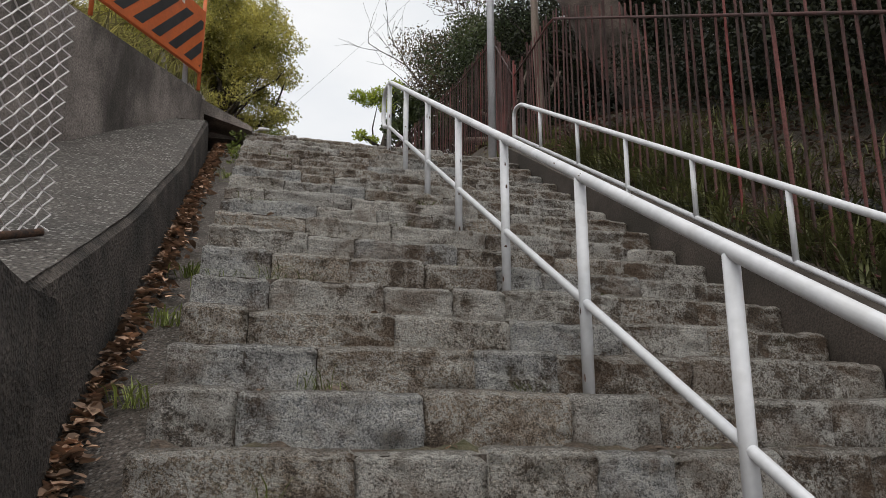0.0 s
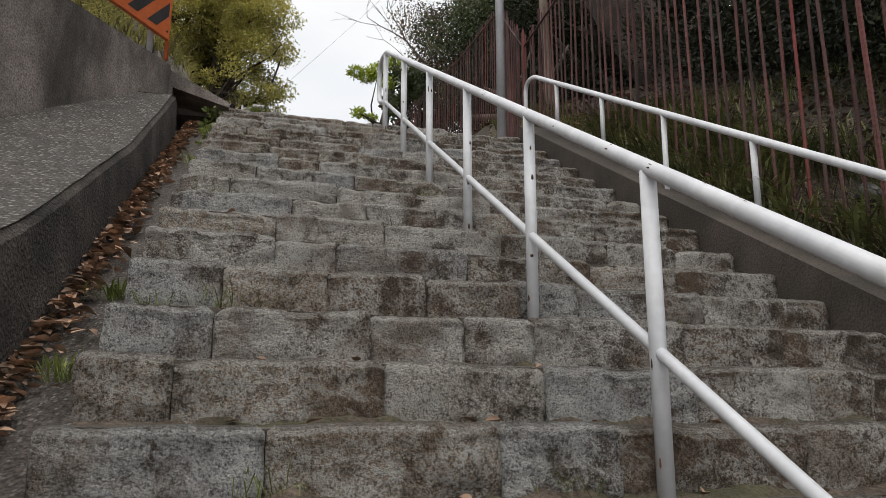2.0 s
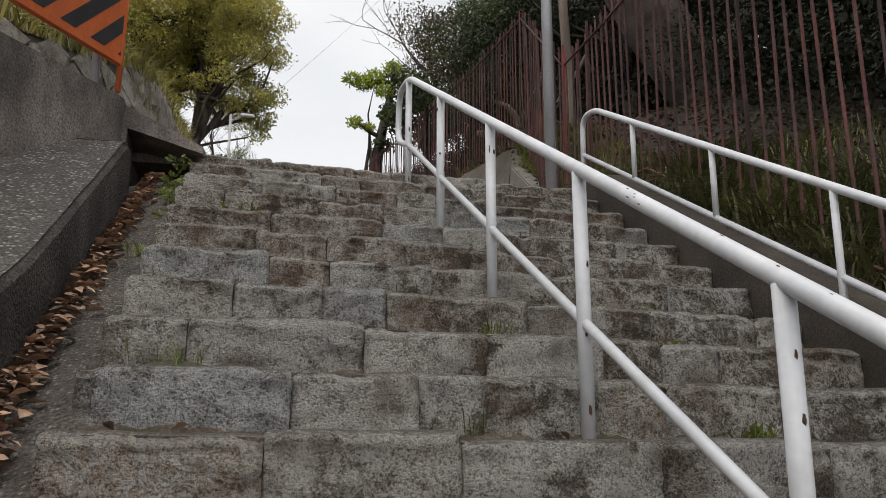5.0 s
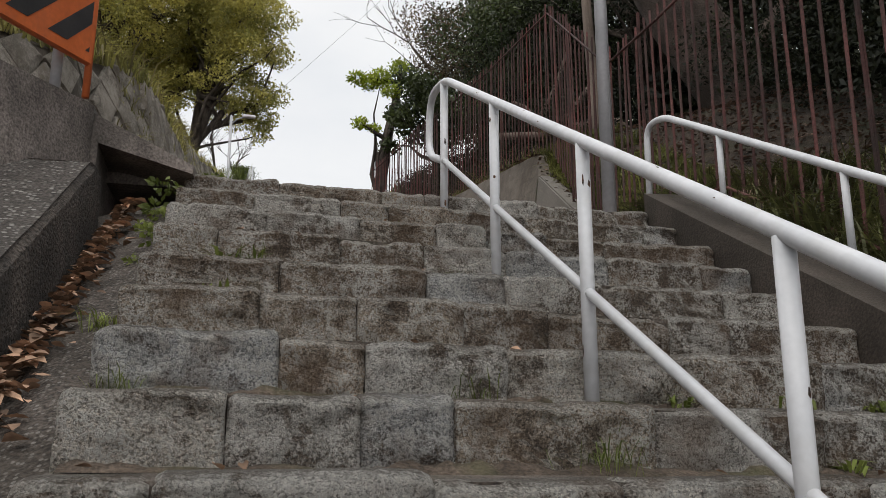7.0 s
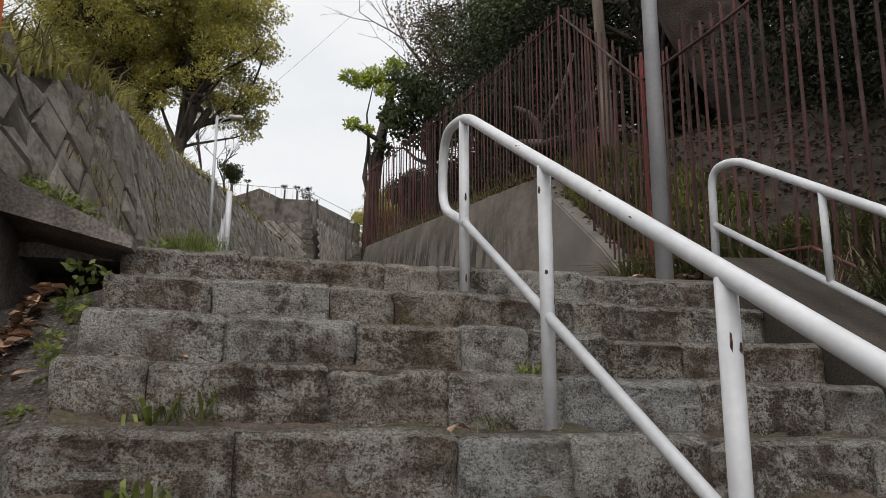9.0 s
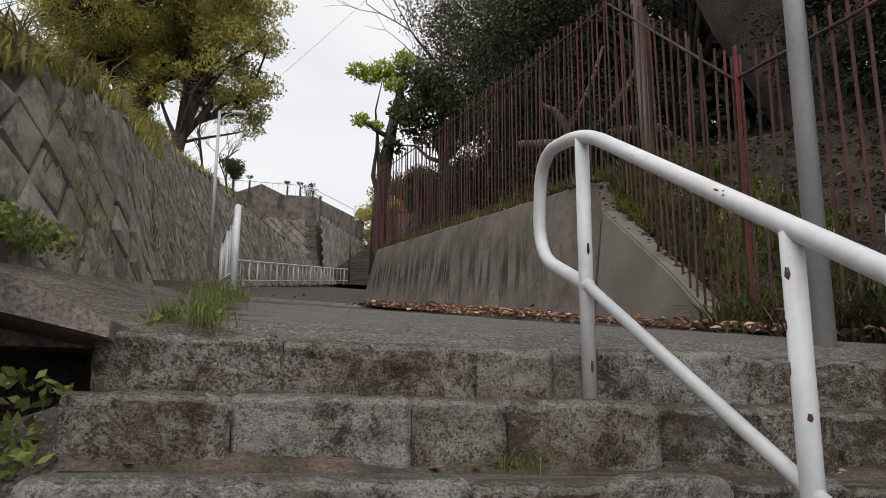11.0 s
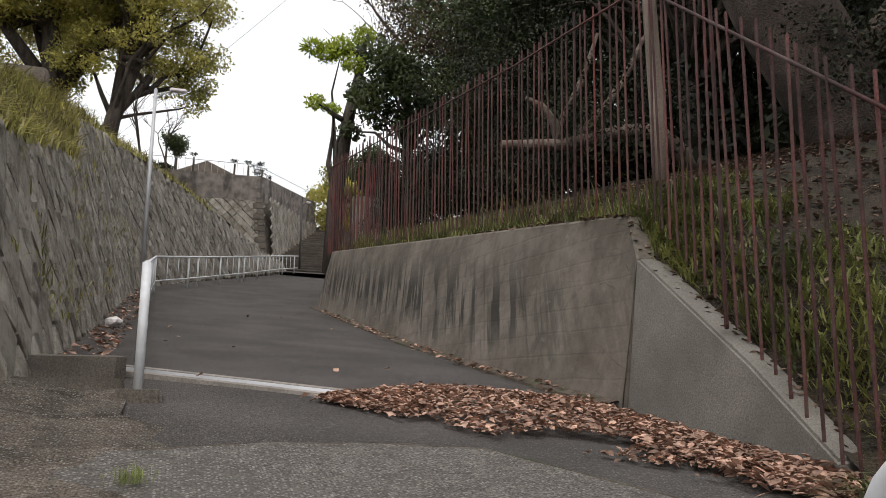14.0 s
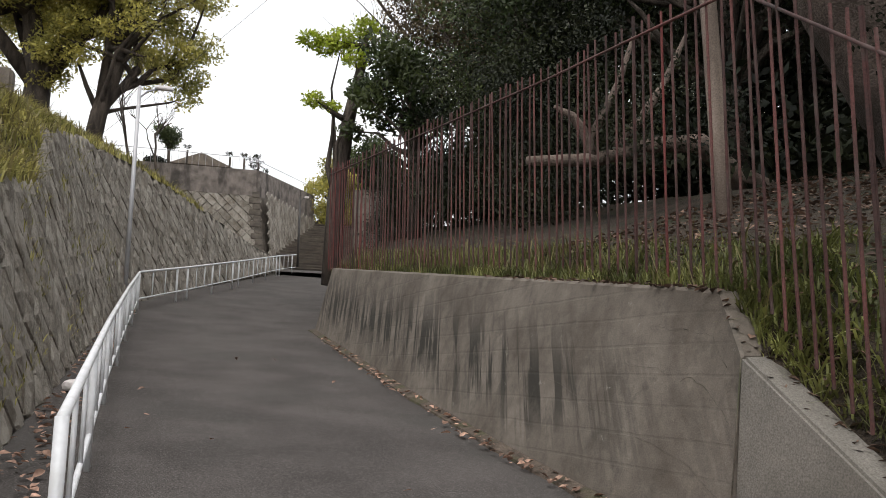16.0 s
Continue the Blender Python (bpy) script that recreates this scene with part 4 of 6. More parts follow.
def wall_stone(cy, ch, r, rng):
    """One squared stone set on its corner."""
    jit = lambda a: rng.uniform(-a, a)
    ring = [(cy + r + jit(0.03), ch + jit(0.03)), (cy + jit(0.03), ch + r + jit(0.03)), (cy - r + jit(0.03), ch + jit(0.03)), (cy + jit(0.03), ch - r + jit(0.03))]
    top = lerp(MASON_TOP, cy) - mason_ground(cy) + 0.02
    ring = [(a, max(-0.05, min(b, top))) for a, b in ring]
    depth = rng.uniform(0.022, 0.045)
    v = [mason_point(a, b, -0.03) for a, b in ring]
    v += [mason_point(cy + (a - cy) * 0.93, ch + (b - ch) * 0.93, depth * 0.6 + jit(0.006)) for a, b in ring]
    v += [mason_point(cy + (a - cy) * 0.55, max(0, min(ch + (b - ch) * 0.55, top)), depth + jit(0.012)) for a, b in ring]
    f = [(4 * k + i, 4 * k + (i + 1) % 4, 4 * k + 4 + (i + 1) % 4, 4 * k + 4 + i) for k in (0, 1) for i in range(4)] + [(8, 9, 10, 11)]
    return v, f


mason_near, mason_far = [], []
rng = random.Random(11)
row, ch = 0, 0.05
R_ST = 0.235
while ch < 5.2:
    cy = 6.2 + (R_ST if row % 2 else 0)
    while cy < 43.8:
        if ch < lerp(MASON_TOP, cy) - mason_ground(cy) - 0.02:
            v, f = wall_stone(cy, ch, R_ST - 0.003, rng)
            (mason_near if 8.3 < cy < 16.5 and len(mason_near) < 300 else mason_far).append((v, f))
        cy += 2 * R_ST
    ch += R_ST
    row += 1

# ---- handrails ----
def rail_point(x, y, up):
    return Vector((x, y, nosing(y) + up))


def rail_x(y):
    return 1.203 + 0.0145 * (y - 2.65)


rail = empty("centre_handrail", "white painted steel handrail with rust chips standing on the steps", "handrail")
pts = [rail_point(rail_x(-5), -5.0, 0.69), rail_point(rail_x(7.31), 7.31, 0.69), Vector((rail_x(7.4), 7.67, nosing(7.31) + 0.735)), Vector((rail_x(7.4), 7.71, nosing(7.31) + 0.37)), rail_point(rail_x(7.31), 7.31, 0.2)]
loop = rounded(pts, 0.15, 8)
tube("top_rail", loop, 0.0222, M_WHITE, rail, sides=16)
tube("lower_rail", [rail_point(rail_x(-5), -5.0, 0.2), rail_point(rail_x(7.31), 7.31, 0.2)], 0.0165, M_WHITE, rail)
rng = random.Random(3)
for i in range(13):
    y = 7.33 - 0.9325 * i
    k = math.floor((y - Y0) / GOING)
    base = Z0 + k * RISE - 0.03
    x = rail_x(y)
    post = tube("post", [(x, y, base), (x, y, nosing(y) + 0.68)], 0.0225, M_WHITE, rail, sides=14)
    for s in range(rng.choice((2, 3, 5))):
        a, zz = rng.uniform(2.6, 6.2), rng.uniform(base + 0.05, nosing(y) + 0.6)
        r = 0.0227
        h, w = rng.uniform(0.006, 0.022), rng.uniform(0.12, 0.35)
        vv = [(x + r * math.cos(a + w * c), y + r * math.sin(a + w * c), zz + h * d) for c, d in ((-1, -0.4), (0.3, -1), (1, -0.2), (0.6, 0.8), (-0.5, 1))]
        link_mesh("rust_chip", vv, [(0, 1, 2, 3, 4)], M_RUST, post)
for s in range(26):
    y = rng.uniform(2.0, 7.1)
    p = rail_point(rail_x(y), y, 0.69)
    ax = Vector((0.012, 1, RISE / GOING)).normalized()
    sd = Vector((-1, 0, 0))
    up = ax.cross(sd).normalized()
    if up.z < 0:
        up = -up
    a, l_, w = rng.uniform(-0.3, 1.6), rng.uniform(0.003, 0.012), rng.uniform(0.05, 0.14)
    vv = [p + ax * (c * l_) + 0.0225 * (math.sin(a + w * d) * sd + math.cos(a + w * d) * up) for c, d in ((-1, 0), (-0.3, -1), (0.8, -0.5), (1, 0.6), (-0.2, 1))]
    link_mesh("rust_chip", vv, [(0, 1, 2, 3, 4)], M_RUST, rail)

rail2 = empty("side_handrail", "slim white steel handrail on the coping beside the grassy bank", "handrail")
X2 = 2.68
pts = [rail_point(X2, -5, 0.6), rail_point(X2, 7.36, 0.6), Vector((X2, 7.57, nosing(7.42) + 0.58)), Vector((X2, 7.585, nosing(7.42) - 0.06))]
tube("top_rail", rounded(pts, 0.11, 7), 0.021, M_WHITE, rail2, sides=12)
tube("lower_rail", [rail_point(X2, -5, 0.2), rail_point(X2, 7.58, 0.2)], 0.017, M_WHITE, rail2)
for i in range(15):
    y = 6.81 - 0.862 * i
    lowz = -0.14 if i % 3 == 2 else 0.2
    tube("post" if lowz < 0 else "baluster", [rail_point(X2 - (0.005 if lowz < 0 else 0), y, lowz), rail_point(X2, y, 0.6)], 0.017, M_WHITE, rail2, sides=10)

# guard rail along the path
guard = empty("path_guardrail", "white tubular guardrail along the asphalt path", "railing")
GR = [(0.25, 11.62), (0.1, 16.0), (0.02, 20.5), (-0.02, 25.2), (0.95, 28.2), (2.5, 33.0), (4.6, 40.0), (5.6, 42.5)]


def gr_points(up):
    return [Vector((x, y, path_z(y) + up)) for x, y in GR]


tube("top_rail", [gr_points(0.74)[0]] + gr_points(0.74)[1:], 0.024, M_WHITE, guard)
tube("lower_rail", gr_points(0.2), 0.017, M_WHITE, guard)
for (x0, y0), (x1, y1) in zip(GR, GR[1:]):
    n = max(1, round(math.hypot(x1 - x0, y1 - y0) / 0.72))
    for i in range(n):
        x, y = x0 + (x1 - x0) * i / n, y0 + (y1 - y0) * i / n
        if (x0, y0) == GR[0] and i == 0:
            tube("end_post", [(x, y, path_z(y) - 0.05), (x, y, path_z(y) + 0.75)], 0.027, M_WHITE, guard)
        elif i % 3 == 0:
            tube("post", [(x, y, path_z(y) - 0.05), (x, y, path_z(y) + 0.74)], 0.024, M_WHITE, guard, sides=8)
        else:
            tube("baluster", [(x, y, path_z(y) + 0.2), (x, y, path_z(y) + 0.74)], 0.014, M_WHITE, guard, sides=6)
bm = bmesh.new()
box(bm, (0.12, 11.5, 4.7), (0.38, 11.74, 5.0), 0.02)
part("footing", bm, M_CONC, guard, "small concrete block at the end post")

# ---- lamp posts ----
def lamp_post(name, x, y, z, h, r, label, material, arm):
    lamp = empty(name, label, "street lamp")
    tube("pole", [(x, y, z - 0.1), (x, y, z + h)], [r, r * 0.8], material, lamp, sides=16)
    bm = bmesh.new()
    bmesh.ops.create_cone(bm, cap_ends=True, segments=16, radius1=r * 0.95, radius2=r * 0.3, depth=0.06, matrix=Matrix.Translation((x, y, z + h + 0.02)))
    part("cap", bm, material, lamp)
    if arm:
        tube("arm", [(x, y, z + h - 0.25), (x + 0.25 * arm, y - 0.05, z + h - 0.08), (x + 0.6 * arm, y - 0.1, z + h)], 0.02, material, lamp, sides=8)
        bm = bmesh.new()
        box(bm, (x + min(0.45 * arm, 1.0 * arm), y - 0.18, z + h - 0.03), (x + max(0.45 * arm, 1.0 * arm), y - 0.02, z + h + 0.05), 0.02)
        part("lantern", bm, M_LITTER, lamp)
    return lamp


lamp_post("street_lamp", 2.495, 7.77, 4.3, 4.4, 0.046, "tall pale grey steel lamp post at the stair head", M_POLE, 0)
lamp_post("street_lamp", -0.33, 26.3, 7.2, 4.8, 0.05, "grey steel street lamp with a short arm", M_POLE, 0.7)
lamp_post("street_lamp", 6.2, 46.0, 10.5, 3.6, 0.06, "slim dark street lamp beside the far steps", M_POLE_DARK, 0.4)

# ---- red picket fence ----
fence = empty("picket_fence", "tall rusty red steel picket fence along the wooded bank", "fence")
bm = bmesh.new()
box(bm, (-0.0082, -0.0082, 0), (0.0082, 0.0082, 2.1))
bmesh.ops.bevel(bm, geom=[e for e in bm.edges if abs(e.verts[0].co.z - e.verts[1].co.z) > 1], offset=0.003, segments=1, affect="EDGES")
picket = part("picket", bm, M_RED, fence)
bm = bmesh.new()
box(bm, (-0.011, -0.011, -0.1), (0.011, 0.011, 2.16), 0.003)
fence_post = part("post", bm, M_RED, fence)


red_mesh = picket.data.copy()
red_mesh.materials[0] = M_RED_FRESH


def fence_at(y):
    return Vector((lerp(FENCE_X, y), y, lerp(FENCE_Z, y)))


rng = random.Random(8)
first_p = first_q = True
y, i = 1.5, 0
while y < 24.0:
    p = fence_at(y)
    src = fence_post if i % 18 == 0 else picket
    if src is picket and first_p:
        ob, first_p = picket, False
    elif src is fence_post and first_q:
        ob, first_q = fence_post, False
    else:
        ob = new(src.name.split(".")[0], src.data)
        ob.parent = fence
    if src is picket and ob is not picket and rng.random() < 0.07:
        ob.data = red_mesh
    ob.matrix_basis = pose(p.x, p.y, p.z - 0.02 + rng.uniform(-0.015, 0.015), rng.uniform(-0.8, 0.8), rng.uniform(-0.8, 0.8), rng.uniform(0, 12))
    y += 0.131 if y < 9 else 0.137
    i += 1
for i in range(24):
    p = Vector((3.45 + 0.11 * (i + 1), 24.0 + 0.08 * i, 7.9 + 0.03 * i))
    ob = new("picket", red_mesh if i < 12 else picket.data)
    ob.parent = fence
    ob.matrix_basis = Matrix.Translation(p)
red_post = fence_post.data.copy()
red_post.materials[0] = M_RED_FRESH
ob = new("post", red_post)
ob.parent = fence
ob.matrix_basis = Matrix.Translation(fence_at(9.25) + Vector((-0.03, 0, 0)))
for up, rr_ in ((1.94, 0.012), (0.44, 0.011)):
    for y0, y1 in ((1.5, 7.4), (7.4, 8.2), (8.2, 9.3), (9.3, 12.2), (12.2, 14.94), (14.94, 24.0)):
        if up < 1 and y0 > 9:
            continue
        a, b = fence_at(y0), fence_at(y1)
        mid = [fence_at(y0 + (y1 - y0) * s) + Vector((-0.02, 0, up)) for s in (0, 0.25, 0.5, 0.75, 1)]
        tube("rail", mid, rr_, M_RED, fence, sides=6)
pole_thing = empty("slender_tree", "slender grey bare tree trunk behind the fence", "tree")
tube("trunk", [(5.92, 14.87, 6.9), (5.88, 14.85, 8.4), (5.8, 14.85, 10.3), (5.78, 14.85, 12.5)], [0.11, 0.095, 0.085, 0.07], M_WOODPOST, pole_thing, sides=10)

# ---- leaves, grass and trees ----
def quick_mesh(name, verts, quads, material, parent=None, label=""):
    me = bpy.data.meshes.new(name)
    nv, nf = len(verts), len(quads)
    me.vertices.add(nv)
    me.vertices.foreach_set("co", np.asarray(verts, dtype=np.float32).ravel())
    me.loops.add(nf * 4)
    me.loops.foreach_set("vertex_index", np.asarray(quads, dtype=np.int32).ravel())
    me.polygons.add(nf)
    me.polygons.foreach_set("loop_start", np.arange(0, nf * 4, 4, dtype=np.int32))
    me.update(calc_edges=True)
    me.validate()
    me.materials.append(material)
    ob = new(name, me)
    if parent:
        ob.parent = parent
    if label:
        ob["label"] = label
    return ob


def unit(v):
    return v / np.maximum(np.linalg.norm(v, axis=1, keepdims=True), 1e-9)


def leaf_quads(centres, size, seed, aspect=0.45, droop=0.0):
    """One rhombic leaf at each centre, turned at random."""
    r = np.random.RandomState(seed)
    n = len(centres)
    a = unit(r.normal(size=(n, 3)) + np.array([0, 0, -droop]))
    b = unit(np.cross(a, r.normal(size=(n, 3))))
    s = size * r.uniform(0.6, 1.35, (n, 1))
    v = np.empty((n, 4, 3))
    v[:, 0], v[:, 2] = centres - a * s * 0.5, centres + a * s * 0.5
    mid = centres - a * s * 0.05
    v[:, 1], v[:, 3] = mid + b * s * aspect * 0.5, mid - b * s * aspect * 0.5
    return v.reshape(-1, 3), np.arange(n * 4).reshape(-1, 4)


def clump_points(clumps, density, seed):
    """Points in ragged clumps: (x, y, z, radius) each."""
    r = np.random.RandomState(seed)
    out = []
    for x, y, z, rad in clumps:
        n = int(density * rad ** 2)
        d = unit(r.normal(size=(n, 3))) * (rad * r.uniform(0.25, 1.0, (n, 1)) ** 0.55) * r.uniform(0.75, 1.2, (n, 1))
        out.append(np.array([x, y, z]) + d * np.array([1.0, 1.0, 0.7]))
    return np.concatenate(out)


def crown_clumps(centre, radii, count, size, seed, hollow=0.45):
    r = np.random.RandomState(seed)
    d = unit(r.normal(size=(count, 3)))
    d = d * (hollow + (1 - hollow) * r.uniform(0, 1, (count, 1)) ** 0.6)
    p = np.array(centre) + d * np.array(radii)
    return [(*q, size * r.uniform(0.65, 1.25)) for q in p]


def limbs(start, clumps, trunk_r, seed, share=1.0):
    """Tapered, bending limbs from a point on the trunk out to clumps of leaves."""
    r = random.Random(seed)
    verts, faces = [], []
    for x, y, z, rad in clumps:
        if r.random() > share:
            continue
        a, b = Vector(start[r.randrange(len(start))]), Vector((x, y, z))
        m1 = a.lerp(b, 0.35) + Vector((r.uniform(-1, 1), r.uniform(-1, 1), r.uniform(-0.2, 0.9))) * (b - a).length * 0.12
        m2 = a.lerp(b, 0.7) + Vector((r.uniform(-1, 1), r.uniform(-1, 1), r.uniform(-0.3, 0.6))) * (b - a).length * 0.12
        w = trunk_r * r.uniform(0.25, 0.5)
        v, f = tube_data([a, m1, m2, b], [w, w * 0.7, w * 0.42, w * 0.12], 5)
        o = len(verts)
        verts += v
        faces += [tuple(i + o for i in q) for q in f]
    return verts, faces


def tree(name, label, trunks, clumps, leaf_mat, leaf_size, density, seed, bark=None, share=0.6, droop=0.0):
    """A tree: trunks are lists of (x, y, z, r); limbs run to the clumps of leaves."""
    t = empty(name, label, "tree")
    verts, faces, starts = [], [], []
    for path in trunks:
        v, f = tube_data([p[:3] for p in path], [p[3] for p in path], 9)
        o = len(verts)
        verts += v
        faces += [tuple(i + o for i in q) for q in f]
        starts += [p[:3] for p in path[1:]]
    v, f = limbs(starts, clumps, trunks[0][0][3], seed, share)
    o = len(verts)
    verts += v
    faces += [tuple(i + o for i in q) for q in f]
    link_mesh("trunk", verts, faces, bark or M_BARK, t, smooth=True)
    pts = clump_points(clumps, density, seed)
    v, q = leaf_quads(pts, leaf_size, seed, droop=droop)
    quick_mesh("crown", v, q, leaf_mat, t)
    return t


# the two broad evergreens above the masonry wall
c1 = crown_clumps((-4.6, 37.0, 20.6), (4.6, 4.0, 4.6), 150, 0.9, 21, 0.4)
tree("evergreen_tree", "broad evergreen tree with olive-green new leaves above the wall", [[(-4.2, 37, 12.5, 0.5), (-4.1, 37, 15.2, 0.42), (-4.4, 36.6, 17.5, 0.3), (-4.8, 36.5, 20.0, 0.16)], [(-4.1, 37, 15.2, 0.3), (-2.6, 36.6, 17.4, 0.2), (-1.6, 36.5, 19.2, 0.1)], [(-4.1, 37, 15.2, 0.3), (-5.8, 36.6, 17.3, 0.2), (-7.0, 36.5, 19.0, 0.1)]], c1, M_LEAF_OLIVE, 0.15, 800, 21, share=0.22)
c2 = crown_clumps((-0.9, 36.0, 19.4), (2.5, 3.0, 4.2), 105, 0.7, 22, 0.3) + crown_clumps((0.3, 36.0, 16.2), (1.2, 1.6, 1.6), 20, 0.5, 23) + crown_clumps((-3.4, 36.0, 16.0), (1.2, 1.4, 1.3), 12, 0.5, 25)
tree("evergreen_tree", "leaning evergreen tree with a loose olive-green crown", [[(-2.3, 36, 12.3, 0.3), (-2.05, 36, 14.2, 0.27), (-1.5, 36, 16.2, 0.22), (-1.0, 36, 18.5, 0.13), (-0.7, 36, 20.5, 0.06)], [(-2.05, 36, 14.4, 0.18), (-1.9, 36, 16.5, 0.14), (-1.9, 36, 18.6, 0.08)], [(-1.9, 36, 14.9, 0.14), (-0.9, 36, 15.4, 0.1), (0.2, 36, 15.7, 0.05)]], c2, M_LEAF_OLIVE, 0.14, 800, 24, share=0.25)

# bank above the masonry wall, with grass
def left_z(x, y):
    top = lerp(MASON_TOP, y)
    h = top - mason_ground(y)
    edge = lerp(BASE_X, y) - 0.26 * h
    d = max(0.0, edge - x)
    return top - 0.04 + 0.5 * min(d, 4.0) + 0.1 * max(0, min(d - 4, 30))


def left_row(y):
    h = lerp(MASON_TOP, y) - mason_ground(y)
    e = lerp(BASE_X, y) - 0.26 * h - 0.02
    return [e - (60 + e) * (i / 24) ** 2.4 for i in range(25)]


hill = sheet("grass_hill", left_row, span(4.0, 44.0, 110), left_z, M_DIRT, rough=0.08, scale=1.2)
tagged(hill, "grassy slope above the masonry wall", "hillside", kind="structure")


def blades(name, label, points, length, material, seed, width=0.012, lean=0.5, category="grass"):
    """Bent blades of grass, two quads each, as one mass."""
    r = np.random.RandomState(seed)
    p = np.asarray(points, dtype=float)
    n = len(p)
    ang = r.uniform(0, 2 * np.pi, n)
    out = np.stack([np.cos(ang), np.sin(ang), np.zeros(n)], 1)
    side = np.stack([-np.sin(ang), np.cos(ang), np.zeros(n)], 1) * (width * r.uniform(0.6, 1.3, (n, 1)))
    l = length * r.uniform(0.45, 1.25, (n, 1))
    k = lean * r.uniform(0.2, 1.3, (n, 1))
    up = np.array([0, 0, 1.0])
    m = p + l * 0.55 * (up + out * k * 0.5)
    t = p + l * (up * (1 - 0.35 * k) + out * k)
    v = np.stack([p - side, p + side, m + side * 0.8, m - side * 0.8, t + side * 0.1, t - side * 0.1], 1).reshape(-1, 3)
    b = np.arange(n)[:, None] * 6
    q = np.concatenate([b + np.array([0, 1, 2, 3]), b + np.array([3, 2, 4, 5])])
    ob = quick_mesh(name, v, q, material)
    return tagged(ob, label, category, kind="stuff")


nr = np.random.RandomState(5)


def scatter(n, x0, x1, y0, y1, height, keep=lambda x, y: True):
    out = []
    for x, y in zip(nr.uniform(x0, x1, n), nr.uniform(y0, y1, n)):
        if keep(x, y):
            out.append((x, y, height(x, y) - 0.01))
    return out


patchy = lambda x, y: noise.noise(Vector((x * 1.3, y * 1.3, 0))) > -0.2
blades("bank_grass", "long green bamboo grass on the bank below the fence", scatter(13000, 2.98, 3.9, -1.0, 9.4, right_z, patchy), 0.27, M_GRASS_BANK, 31, 0.009, 1.35)
blades("dead_stems", "dry brown stems and dead grass among the bank growth", scatter(3000, 2.98, 4.2, -1.0, 9.2, right_z), 0.3, M_STRAW, 30, 0.004, 1.4)
blades("bank_grass", "dark green undergrowth behind the picket fence", scatter(5000, 3.6, 6.5, 0.0, 9.5, right_z, lambda x, y: noise.noise(Vector((x, y, 4))) > 0.0), 0.26, M_GRASS, 32, 0.007, 0.9)
blades("bank_grass", "green grass tufts beside the wing wall", scatter(4200, 3.88, 4.9, 8.8, 12.4, right_z, lambda x, y: noise.noise(Vector((x * 2, y * 2, 8))) > -0.1), 0.15, M_GRASS_TOP, 33, 0.008, 1.5)
wing_pts = [(x, y, right_z(x, y) - 0.01) for x, y in zip(3.87 + abs(nr.normal(0, 0.25, 3200)), nr.uniform(9.6, 12.3, 3200))]
blades("wing_grass", "bright bamboo grass leaning over the wing wall", wing_pts[::2], 0.17, M_GRASS_TOP, 39, 0.008, 1.5)
wall_edge = lambda y: lerp(TOP_X, min(y, 23.2))
top_pts = []
for y in nr.uniform(11.9, 24.0, 11000):
    x = wall_edge(y) + 0.14 + abs(nr.normal(0, 0.3))
    top_pts.append((x, y, right_z(x, y) - 0.01))
blades("wall_top_grass", "short green grass along the top of the concrete wall", top_pts, 0.15, M_GRASS_TOP, 34, 0.006, 0.8)
blades("wall_top_grass", "dry pale grass stems at the fence foot", [top_pts[i] for i in range(0, 7000, 14)], 0.4, M_GRASS_DRY, 35, 0.006, 0.9)
hill_pts = []
for y in np.concatenate([nr.uniform(6.5, 22.0, 15000), nr.uniform(22, 34, 3500)]):
    h = lerp(MASON_TOP, y) - mason_ground(y)
    e = lerp(BASE_X, y) - 0.26 * h
    x = e - abs(nr.normal(0, 1.3)) + 0.03
    hill_pts.append((x, y, left_z(x, y) - 0.02))
blades("hill_grass", "yellow-green grass covering the slope above the wall", hill_pts, 0.24, M_GRASS_HILL, 36, 0.012, 0.9)
blades("hill_grass", "dry straw-coloured grass among the green", hill_pts[::5], 0.36, M_GRASS_DRY, 37, 0.012, 0.9)
face_pts = []
for y in nr.uniform(9.2, 26, 2600):
    h = (lerp(MASON_TOP, y) - mason_ground(y)) * nr.uniform(0.1, 1.0)
    if noise.noise(Vector((y * 0.9, h * 1.2, 7))) > 0.1:
        face_pts.append(mason_point(y, h, 0.02))
blades("wall_weeds", "small weeds rooted in the joints of the masonry", face_pts, 0.13, M_GRASS_HILL, 38, 0.006, 1.3)

